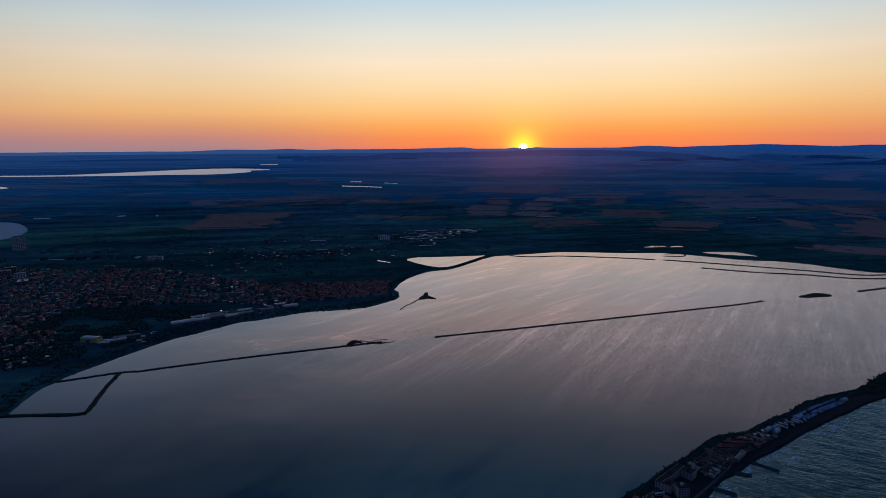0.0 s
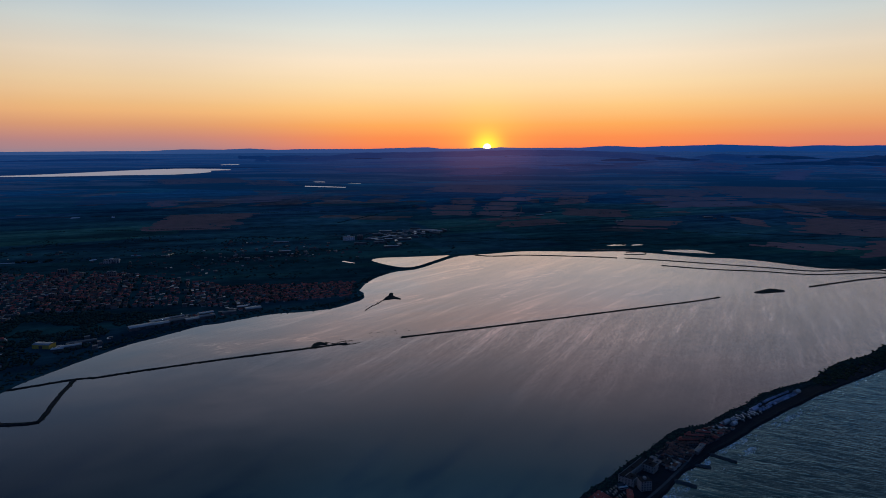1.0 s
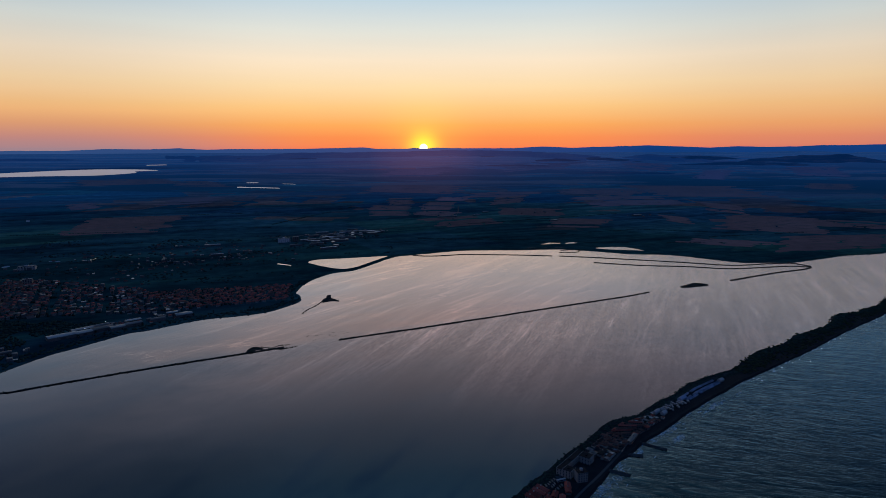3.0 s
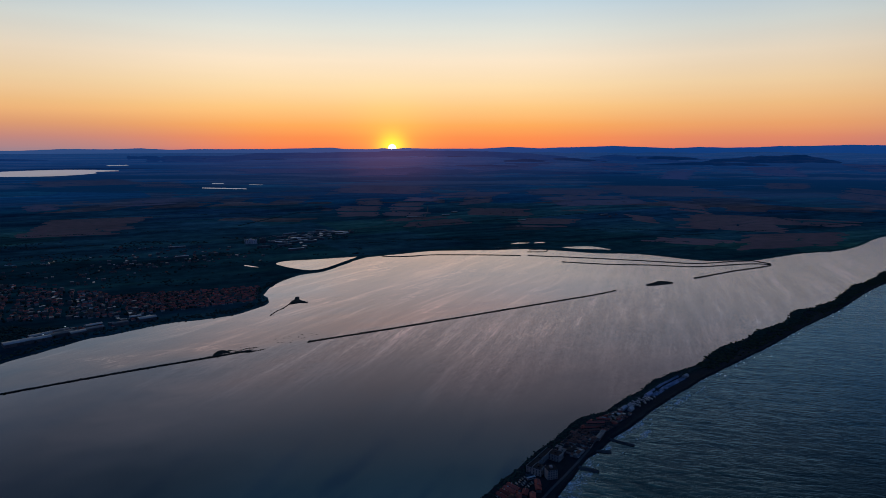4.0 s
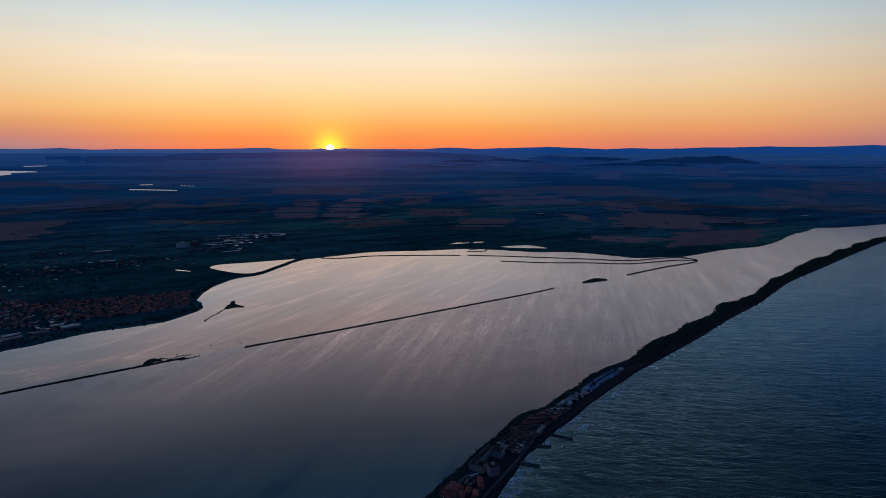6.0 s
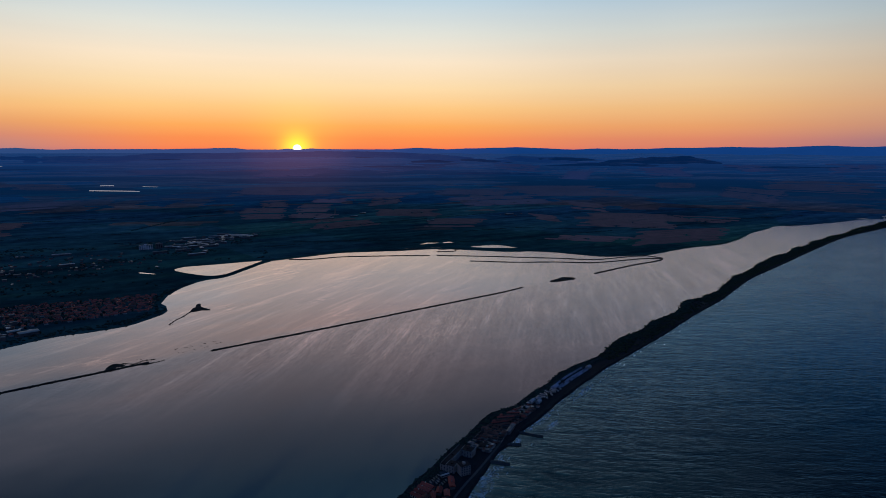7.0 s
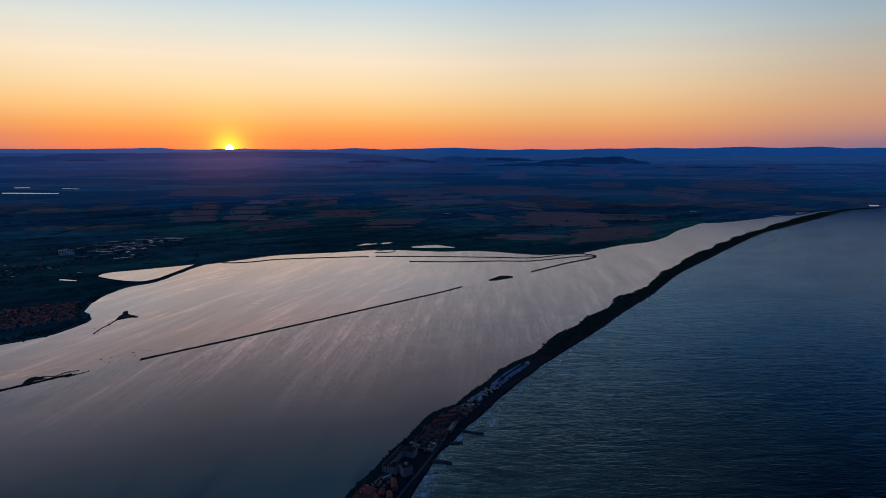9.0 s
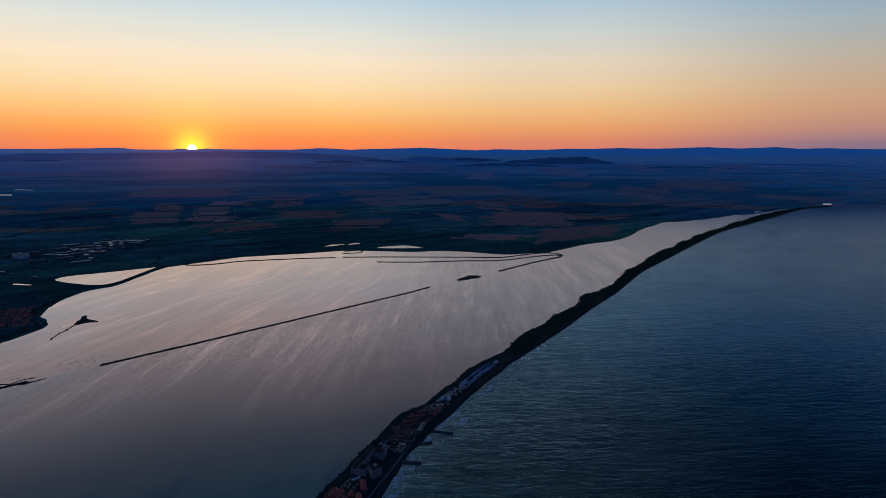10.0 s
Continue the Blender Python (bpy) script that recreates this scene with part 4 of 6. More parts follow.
# ---- fields, pools and roads ----
def field(bearing, far, half, depth, seed, skew=0.0):
    """Ploughed land out on the plain, made of long strips with ragged ends; bearing and half width in degrees, distance and depth in kilometres."""
    rng = random.Random(seed)
    verts, faces = [], []
    n = max(4, min(16, int(depth / 0.05)))
    lean, shear = rng.uniform(-0.25, 0.25) * depth / half, rng.uniform(-0.8, 0.8) * half
    for k in range(n):
        if rng.random() < 0.08 and 0 < k < n - 1:
            continue
        u = (k + 0.5) / n
        centre = bearing + shear * (u - 0.5)
        a0 = centre - half * (0.86 + 0.34 * noise.noise((k * 0.45, seed, 1)) + rng.uniform(-0.10, 0.06))
        a1 = centre + half * (0.86 + 0.34 * noise.noise((k * 0.45, seed, 9)) + rng.uniform(-0.10, 0.06))
        d0, d1 = far + (k / n - 0.5) * depth, far + ((k + rng.uniform(0.93, 1.01)) / n - 0.5) * depth
        # a baulk or a hedge cuts some strips in two
        split = [a0, a1] if rng.random() < 0.55 else [a0, rng.uniform(a0, a1), a1]
        for b0, b1 in zip(split, split[1:]):
            b1 -= 0.12 if b1 != a1 else 0.0
            m = max(2, int((b1 - b0) / 0.35))
            base = len(verts)
            for i in range(m + 1):
                a = b0 + (b1 - b0) * i / m
                s = (lean + skew) * (a - bearing) + 0.02 * noise.noise((a * 0.8, seed, k * 0.15))
                cut = 0.25 * (d1 - d0) if i in (0, m) else 0.0
                for d in (d0 + s + cut, d1 + s - cut):
                    p = on_plain(a, d * 1000)
                    verts.append((p.x, p.y, p.z + relief(a, d * 1000) + (0.3 if d < 3.5 else 1.2) + 0.08 * (seed % 11)))
                if i:
                    q = base + 2 * i
                    faces.append((q - 2, q, q + 1, q - 1))
    # beyond the near plain the materials carry painted haze
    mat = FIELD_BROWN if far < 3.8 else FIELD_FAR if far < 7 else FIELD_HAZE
    return tagged(mesh_object("field", verts, faces, mat), "reddish brown ploughed field in long ragged strips", "field", "ploughed fields of the plain")


FIELDS_WEST = [(5.2, 3.69, 1.4, 0.45), (4.2, 3.16, 2.2, 0.52), (8.7, 3.38, 1.8, 0.45), (10.1, 3.83, 1.7, 0.29), (8.6, 2.99, 2.1, 0.23), (10.9, 2.68, 3.1, 0.37), (17.2, 3.09, 3.4, 0.35), (21.7, 2.66, 2.8, 0.31),
               (6.6, 4.80, 4.8, 0.90), (14.8, 4.21, 3.4, 0.47), (15.3, 3.79, 1.7, 0.51), (23.7, 4.58, 3.9, 0.63), (25.8, 3.85, 4.5, 0.68), (18.3, 10.64, 3.5, 3.6), (7.0, 8.31, 3.2, 2.1),
               (-18.4, 2.91, 4.2, 0.62), (-21.3, 3.93, 1.2, 0.42), (-13.0, 4.03, 2.5, 0.45), (-12.6, 5.97, 2.4, 0.9), (-18.2, 6.59, 4.0, 1.1), (-3.0, 8.93, 3.7, 1.6)]
FIELDS_NORTH = [(30.2, 2.91, 1.4, 0.24), (33.8, 3.55, 2.0, 0.46), (38.5, 3.62, 1.9, 0.37), (37.5, 2.92, 4.7, 0.59), (43.2, 3.06, 3.5, 0.27), (34.2, 2.26, 3.4, 0.16), (31.5, 4.88, 5.3, 1.2), (41.3, 5.88, 1.9, 0.87),
                (27.4, 11.39, 2.4, 4.2), (32.9, 7.96, 1.4, 2.6), (40.3, 9.57, 2.2, 3.3), (47.1, 11.9, 1.7, 4.0), (47.3, 4.97, 2.6, 1.3), (52.0, 6.27, 4.3, 1.8), (59.5, 4.86, 3.4, 0.40), (54.2, 13.1, 2.0, 5.0)]
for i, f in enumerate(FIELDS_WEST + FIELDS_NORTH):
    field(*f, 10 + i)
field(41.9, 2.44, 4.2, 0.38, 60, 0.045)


def strip(name, points, width, z, mat, label, category="road", step=8):
    line = spline(points, step)
    ns = sides(line)
    verts, faces = [], []
    for i, (p, n) in enumerate(zip(line, ns)):
        for d, h in ((width / 2 + 0.3, z - 0.25), (width / 2, z), (-width / 2, z), (-width / 2 - 0.3, z - 0.25)):
            q = p + n * d
            verts.append((q.x, q.y, h))
        if i:
            k = 4 * i
            faces += [(k - 4 + j, k + j, k + j + 1, k - 3 + j) for j in range(3)]
    return tagged(mesh_object(name, verts, faces, mat), label, category, kind="structure")


strip("road_town", [(-1138, 1634), (-1048, 1476), (-985, 1384), (-877, 1252), (-803, 1163), (-716, 1050), (-639, 942)], 10, 1.35, ASPHALT, "grey main road curving through the town")
strip("road_farm", [(-300, 2240), (140, 2420), (480, 2760), (620, 3300)], 7, 1.5, PAVING, "pale straight farm road")

# ---- trees ----
def tree(seed, height, spread, label):
    """A tapered trunk with limbs under a crown of many small uneven clumps."""
    rng = random.Random(seed)
    ob = tagged(new("tree"), label, "tree", "trees")
    bm = bmesh.new()

    def limb(a, b, r0, r1):
        a, b = Vector(a), Vector(b)
        d = (b - a)
        r = bmesh.ops.create_cone(bm, segments=6, radius1=r0, radius2=r1, depth=d.length)
        m = Matrix.Translation((a + b) / 2) @ d.to_track_quat("Z", "Y").to_matrix().to_4x4()
        bmesh.ops.transform(bm, matrix=m, verts=r["verts"])

    limb((0, 0, -0.4), (0.1, 0.05, height * 0.45), 0.3, 0.2)
    for k in range(4):
        a = k * 1.57 + rng.uniform(-0.4, 0.4)
        limb((0.05, 0, height * rng.uniform(0.25, 0.42)), (math.cos(a) * spread * 0.5, math.sin(a) * spread * 0.5, height * rng.uniform(0.55, 0.72)), 0.14, 0.05)
    part("trunk", bm, BARK, ob)
    spots = []
    for k in range(34):
        a, u = rng.uniform(0, 6.28), rng.random() ** 0.5
        z = rng.uniform(-1, 1)
        rr = spread * u * math.sqrt(max(0.05, 1 - z * z)) * rng.uniform(0.75, 1.1)
        s = spread * rng.uniform(0.16, 0.36)
        spots.append((math.cos(a) * rr, math.sin(a) * rr, height * 0.62 + z * height * 0.30, s, s * rng.uniform(0.7, 1.0)))
    c = new("crown", fast_mesh("crown", *clump_mesh(spots, seed), LEAF))
    c.parent = ob
    return ob


TREES = [tree(1, 9.0, 3.6, "broad dark green tree on the spit"), tree(2, 7.0, 2.8, "rounded dark green tree among the houses"), tree(3, 11.0, 2.6, "tall narrow dark tree above the shore")]


for k, ob in enumerate(TREES):
    ob.matrix_basis = pose(-560 - 14 * k, 905 + 9 * k, 1.0)


def plant(kind, x, y, z, size, turn):
    return copy_thing(TREES[kind], Matrix.LocRotScale((x, y, z), Euler((0, 0, turn)), Vector((size, size, size * (0.85 + 0.3 * ((x * 7.3 + y) % 1))))))


# ---- places on the spit: along it 0..1, across it 0 (sea) .. 1 (lagoon) ----
def arc(points):
    p = np.array(points, float)
    s = np.concatenate([[0], np.cumsum(np.hypot(*np.diff(p, axis=0).T))])
    return p, s / s[-1]


LAG_P, LAG_S = arc([(60, 430), (152, 510), (184, 538), (230, 577), (298, 636), (336, 649), (375, 676), (400, 690), (449, 726), (501, 754), (552, 774)])
SEA_P, SEA_S = arc([(125, 398), (211, 481), (227, 497), (253, 520), (274, 542), (294, 561), (317, 588), (355, 612), (385, 635), (430, 665), (493, 705), (560, 744)])


def on_spit(t, w):
    a = [np.interp(t, SEA_S, SEA_P[:, k]) for k in (0, 1)]
    b = [np.interp(t, LAG_S, LAG_P[:, k]) for k in (0, 1)]
    return Vector((a[0] + (b[0] - a[0]) * w, a[1] + (b[1] - a[1]) * w, 1.6))


def spit_turn(t):
    d = on_spit(t + 0.02, 0.5) - on_spit(t - 0.02, 0.5)
    return math.atan2(d.y, d.x)


strip("pavement_promenade", [tuple(on_spit(t, 0.235))[:2] for t in np.linspace(0.02, 0.43, 10)], 2.2, 1.85, PAVING, "pale promenade above the beach", "promenade")
strip("road_spit", [tuple(on_spit(t, 0.74))[:2] for t in np.linspace(0.0, 0.99, 20)], 5.0, 1.80, ASPHALT, "narrow asphalt road along the spit")


# ---- houses ----
def window_mesh(w, h):
    bm = bmesh.new()
    box(bm, -w / 2, -0.06, 0, w / 2, 0.05, h)
    return bm


def house(w, d, h, roof, wall_mat, roof_mat, label, category="house", group="houses", rows=2, cols=3, height=2.4, name="house"):
    """A house with walls, a hipped, gabled or flat roof, windows on its long sides and a chimney; origin at its base."""
    ob = tagged(new(name), label, category, group)
    boxes("wall", [(-w / 2, -d / 2, -0.6, w / 2, d / 2, h)], wall_mat, ob)
    e = 0.5
    if roof == "flat":
        boxes("roof", [(-w / 2 - 0.15, -d / 2 - 0.15, h, w / 2 + 0.15, d / 2 + 0.15, h + 0.35)], roof_mat, ob)
        boxes("stair_head", [(-w * 0.12, -d * 0.2, h + 0.35, w * 0.1, d * 0.15, h + 2.4)], wall_mat, ob)
    else:
        inset = 0.0 if roof == "gable" else d * 0.45
        x, y = w / 2 + e, d / 2 + e
        r = max(0.3, x - inset)
        v = [(-x, -y, h), (x, -y, h), (x, y, h), (-x, y, h), (-r, 0, h + height), (r, 0, h + height), (-x, -y, h - 0.25), (x, -y, h - 0.25), (x, y, h - 0.25), (-x, y, h - 0.25)]
        f = [(0, 1, 5, 4), (2, 3, 4, 5), (1, 2, 5), (3, 0, 4), (6, 7, 1, 0), (7, 8, 2, 1), (8, 9, 3, 2), (9, 6, 0, 3), (9, 8, 7, 6)]
        mesh_object("roof", v, f, roof_mat, ob)
        boxes("chimney", [(w * 0.18, -0.4, h + height * 0.3, w * 0.18 + 0.8, 0.4, h + height + 0.9)], wall_mat, ob)
    first = None
    storey = h / rows
    for side in (-1, 1):
        for r in range(rows):
            for c in range(cols):
                x = -w / 2 + (c + 0.5) * w / cols
                m = Matrix.Translation((x, side * (d / 2 + 0.02), storey * r + storey * 0.28))
                if first is None:
                    first = part("window", window_mesh(w / cols * 0.5, storey * 0.5), GLASS, ob)
                    first.matrix_basis = m
                else:
                    again("window", first, ob, m)
    return ob


HOUSES = [
    house(11, 9, 6.2, "hip", PLASTER, TILE_RED, "cream house with a hipped red tile roof"),
    house(9, 8, 5.6, "gable", WHITE_WALL, TILE_RED, "white house with a gabled red tile roof"),
    house(13, 9, 8.5, "hip", PLASTER, TILE_BROWN, "tall cream house with a brown tile roof", rows=3),
    house(10, 8, 3.4, "gable", PLASTER, TILE_BROWN, "low cottage with a brown tile roof", rows=1),
    house(12, 10, 9.5, "flat", CONCRETE, ROOF_GREY, "plain concrete house with a flat grey roof", rows=3),
    house(14, 8, 4.0, "gable", CONCRETE, METAL_ROOF, "low building with a pale metal roof", "outbuilding", rows=1),
    house(12, 9, 5.2, "hip", WHITE_WALL, ROOF_DARK, "pale holiday house with a dark brown roof", rows=2),
]
for k, ob in enumerate(HOUSES):
    ob.matrix_basis = pose(-700 - 18 * k, 1320 + 6 * k, 1.0, 0, 0, 20)


def settle(kind, x, y, z, turn, size=1.0, tall=1.0):
    return copy_thing(HOUSES[kind], Matrix.LocRotScale((x, y, z), Euler((0, 0, turn)), Vector((size, size, size * tall))))


# town quarters: corners in the plan, spacing along and across, chance of a house, mix of kinds
QUARTERS = [
    ([(-459, 1425), (-129, 1452), (-125, 1308), (-316, 1258)], 9.5, 10.5, 0.93, (0, 1, 1, 0, 2, 1), True),
    ([(-729, 1212), (-571, 1244), (-610, 1330), (-790, 1310)], 10.5, 11.5, 0.90, (0, 2, 2, 4, 1, 6), True),
    ([(-790, 1310), (-610, 1330), (-730, 1610), (-985, 1613)], 10.5, 12, 0.90, (0, 2, 1, 4, 6, 0), False),
    ([(-610, 1330), (-571, 1244), (-330, 1240), (-305, 1262), (-459, 1459), (-730, 1600)], 11, 13, 0.78, (0, 1, 4, 3, 6, 0, 1, 2, 5), False),
    ([(-1210, 1630), (-985, 1613), (-790, 1310), (-735, 1205), (-760, 1120), (-745, 1010), (-900, 990)], 11, 13, 0.82, (0, 1, 6, 3, 4), False),
    ([(-700, 935), (-640, 960), (-680, 1045), (-820, 1060)], 11, 12, 0.75, (0, 3, 5, 1, 6), True),
    ([(-800, 940), (-700, 935), (-640, 955), (-590, 900), (-650, 850), (-800, 860)], 13, 14, 0.55, (0, 3, 5, 1, 6), False),
]
KEEP_OUT = [[(-760, 1170), (-610, 1195), (-490, 1062), (-560, 960), (-640, 985)]]
spare = []
rng = random.Random(77)
single = 0
for corners, sx, sy, chance, kinds, near in QUARTERS:
    xs, ys = [c[0] for c in corners], [c[1] for c in corners]
    c, s = math.cos(radians(18)), math.sin(radians(18))
    for i in range(-95, 96):
        for j in range(-95, 96):
            if (i % 9 == 0 or j % 14 == 0) and sx > 10:
                continue
            u, v = i * sx + rng.uniform(-3.5, 3.5), j * sy + rng.uniform(-4, 4)
            x, y = sum(xs) / len(xs) + u * c - v * s, sum(ys) / len(ys) + u * s + v * c
            if not inside((x, y), corners) or any(inside((x, y), k) for k in KEEP_OUT) or rng.random() > chance:
                continue
            turn = radians(18) + rng.choice((0, 1.5708)) + rng.uniform(-0.3, 0.3)
            kind, size, tall = rng.choice(kinds), rng.uniform(0.5, 0.88), rng.uniform(0.5, 1.15) * (0.75 if sx < 10 else 1.0)
            if near and single < 190 or (single < 190 and rng.random() < 0.12):
                settle(kind, x, y, 1.0, turn, size, tall)
                single += 1
            else:
                spare.append((x, y, turn, kind, size, tall))


def row_of_houses(rows, seed):
    """Far houses of the town, joined: walls in one mesh, roofs by colour in others."""
    parts = {}
    dims = [(11, 9, 6.2), (9, 8, 5.6), (13, 9, 8.5), (10, 8, 3.4), (12, 10, 9.5), (14, 8, 4.0), (12, 9, 5.2)]
    mats = [(PLASTER, TILE_RED), (WHITE_WALL, TILE_RED), (PLASTER, TILE_BROWN), (PLASTER, TILE_BROWN), (CONCRETE, ROOF_GREY), (CONCRETE, METAL_ROOF), (WHITE_WALL, ROOF_DARK)]
    for x, y, turn, kind, size, tall in rows:
        w, d, h = dims[kind][0] * size, dims[kind][1] * size, dims[kind][2] * size * tall
        c, s = math.cos(turn), math.sin(turn)
        wall, roof = mats[kind]
        hw, hd, ov = w / 2, d / 2, 0.5

        def put(mat, vs, fs):
            vv, ff = parts.setdefault(mat.name, (mat, [], []))[1:]
            b = len(vv)
            vv.extend((x + a * c - e * s, y + a * s + e * c, 1.0 + z) for a, e, z in vs)
            ff.extend(tuple(b + k for k in f) for f in fs)

        put(wall, [(-hw, -hd, -0.5), (hw, -hd, -0.5), (hw, hd, -0.5), (-hw, hd, -0.5), (-hw, -hd, h), (hw, -hd, h), (hw, hd, h), (-hw, hd, h)],
            [(0, 1, 5, 4), (1, 2, 6, 5), (2, 3, 7, 6), (3, 0, 4, 7), (4, 5, 6, 7)])
        if kind in (4, 5):
            put(roof, [(-hw, -hd, h + 0.05), (hw, -hd, h + 0.05), (hw, hd, h + 0.05), (-hw, hd, h + 0.05), (-hw, -hd, h + 0.4), (hw, -hd, h + 0.4), (hw, hd, h + 0.4), (-hw, hd, h + 0.4)],
                [(0, 1, 5, 4), (1, 2, 6, 5), (2, 3, 7, 6), (3, 0, 4, 7), (4, 5, 6, 7)])
        else:
            r = hw + ov - (hd * 0.9 if kind in (0, 2, 6) else 0)
            X, Y, t = hw + ov, hd + ov, h + 2.4 * size
            put(roof, [(-X, -Y, h), (X, -Y, h), (X, Y, h), (-X, Y, h), (-r, 0, t), (r, 0, t)], [(0, 1, 5, 4), (2, 3, 4, 5), (1, 2, 5), (3, 0, 4)])
    for mat, vs, fs in parts.values():
        what = "walls" if "plaster" in mat.name or "render" in mat.name or "concrete" in mat.name else "roofs"
        tagged(mesh_object("town_" + what, vs, fs, mat), "dense far houses of the town, " + mat.name.replace("_", " ") + " " + what, "houses", kind="stuff")


# yards and workshops round the shore sheds
for _ in range(46):
    u = rng.random()
    spare.append((-500 + 190 * u + rng.gauss(0, 9), 1100 + 118 * u + rng.gauss(6, 9), radians(35) + rng.choice((0, 1.57)), rng.choice((3, 5, 4, 5, 1)), rng.uniform(0.5, 0.95), 0.7))
for _ in range(14):
    spare.append((rng.uniform(-570, -500), rng.uniform(985, 1040), radians(25) + rng.choice((0, 1.57)), rng.choice((3, 5, 4)), rng.uniform(0.5, 0.9), 0.7))
# sparse farms and yards on the plain behind the town
for x, y, n, spread in [(-514, 2090, 10, 60), (-439, 1967, 14, 60), (-350, 1850, 16, 55), (-480, 1812, 14, 60), (-520, 1700, 14, 60), (-560, 1610, 16, 60), (-333, 2040, 10, 50), (-545, 1916, 12, 60),
                        (-263, 1960, 6, 40), (-838, 1759, 7, 40), (-640, 1720, 8, 60), (-1135, 1900, 5, 60), (-60, 2260, 24, 60), (60, 2340, 14, 50), (-230, 1890, 14, 60), (-700, 1900, 12, 80), (-420, 1760, 16, 80), (930, 2900, 5, 60), (1359, 2691, 4, 40), (480, 2760, 5, 50)]:
    for _ in range(n):
        spare.append((x + rng.gauss(0, spread), y + rng.gauss(0, spread * 0.8), radians(18) + rng.choice((0, 1.57)), rng.choice((3, 4, 3, 4, 4, 3, 5, 2)), rng.uniform(0.45, 0.9), 0.6))
row_of_houses([h for h in spare if not (h[0] > -110 and h[1] < 1900 and h[0] < 60)], 3)


# ---- large single buildings ----
def slab(x, y, turn, w, d, h, rows, cols, wall_mat, label, category="apartment block", roof_mat=ROOF_GREY, z=1.0, name="apartment_block"):
    ob = house(w, d, h, "flat", wall_mat, roof_mat, label, category, "large buildings", rows, cols, name=name)
    ob.matrix_basis = pose(x, y, z, 0, 0, turn)
    return ob


slab(-1362, 1950, 35, 40, 16, 40, 9, 7, WHITE_WALL, "tall concrete apartment block with a grid facade")
slab(-206, 2136, 8, 40, 14, 14, 4, 6, PALE_BLOCK, "pale five storey slab block by the works")
slab(-168, 2146, 8, 20, 14, 16, 4, 3, PLASTER, "concrete block joined to a pale slab block")
slab(-1135, 1580, 30, 26, 16, 16, 4, 5, CONCRETE, "grey apartment block at the town's edge")
slab(-1120, 1540, 30, 24, 18, 15, 4, 4, PLASTER, "cream apartment block at the town's edge")
slab(-1063, 1512, 30, 24, 16, 14, 4, 4, WHITE_WALL, "white apartment block by the main road")
slab(-1012, 1446, 30, 22, 30, 9, 3, 4, CONCRETE, "broad pale public building by the main road", "public building", METAL_ROOF)
slab(-838, 1760, 15, 40, 18, 10, 3, 6, WHITE_WALL, "white institution among dark gardens", "public building")
slab(-745, 1560, 18, 20, 12, 14, 4, 4, PLASTER, "cream apartment block among small houses")
slab(-880, 1590, 18, 22, 12, 16, 5, 4, CONCRETE, "concrete apartment block among small houses")


def shed(x, y, turn, w, d, h, label, roof_mat=METAL_ROOF, wall_mat=CONCRETE, name="shed"):
    ob = tagged(new(name), label, "shed", "works and storage sheds")
    boxes("wall", [(-w / 2, -d / 2, -0.6, w / 2, d / 2, h)], wall_mat, ob)
    n, v, f = 9, [], []
    for i in range(n):
        a = -1 + 2 * i / (n - 1)
        z = h + 0.1 + (1 - a * a) * d * 0.09
        v += [(-w / 2 - 0.4, a * (d / 2 + 0.4), z), (w / 2 + 0.4, a * (d / 2 + 0.4), z)]
        if i:
            f.append((2 * i - 2, 2 * i - 1, 2 * i + 1, 2 * i))
    f += [tuple(range(0, 2 * n, 2))[::-1], tuple(range(1, 2 * n, 2))]
    mesh_object("roof", v, f, roof_mat, ob)
    boxes("gate", [(-w * 0.1, -d / 2 - 0.08, 0, w * 0.1, -d / 2 + 0.02, h * 0.75)], ROOF_GREY, ob)
    ob.matrix_basis = pose(x, y, 1.0, 0, 0, turn)
    return ob


shed(-594, 997, -8, 29, 17, 6.5, "yellow hall with a pale curved roof", METAL_ROOF, YELLOW, "sports_hall")
shed(-548, 990, 30, 30, 12, 5, "low blue grey shed beside the yellow hall")
shed(-540, 1012, 28, 40, 10, 5, "long grey shed behind the yellow hall", ROOF_GREY)
shed(-562, 978, 10, 18, 10, 4, "small white roofed shed beside the yellow hall")
for x, y, t, w, d, m in [(-480, 1096, 35, 44, 20, METAL_ROOF), (-452, 1112, 35, 26, 18, METAL_ROOF), (-430, 1134, 38, 36, 18, ROOF_GREY), (-462, 1132, 38, 34, 14, METAL_ROOF), (-440, 1152, 38, 30, 12, ROOF_GREY),
                         (-405, 1136, 35, 24, 16, METAL_ROOF), (-385, 1156, 32, 30, 14, ROOF_GREY), (-392, 1178, 32, 26, 12, METAL_ROOF), (-350, 1182, 28, 26, 12, ROOF_GREY), (-310, 1208, 25, 30, 18, METAL_ROOF), (-335, 1222, 25, 20, 12, METAL_ROOF)]:
    shed(x, y, t, w, d, 5.5, "large low shore shed with a dull metal roof", m)
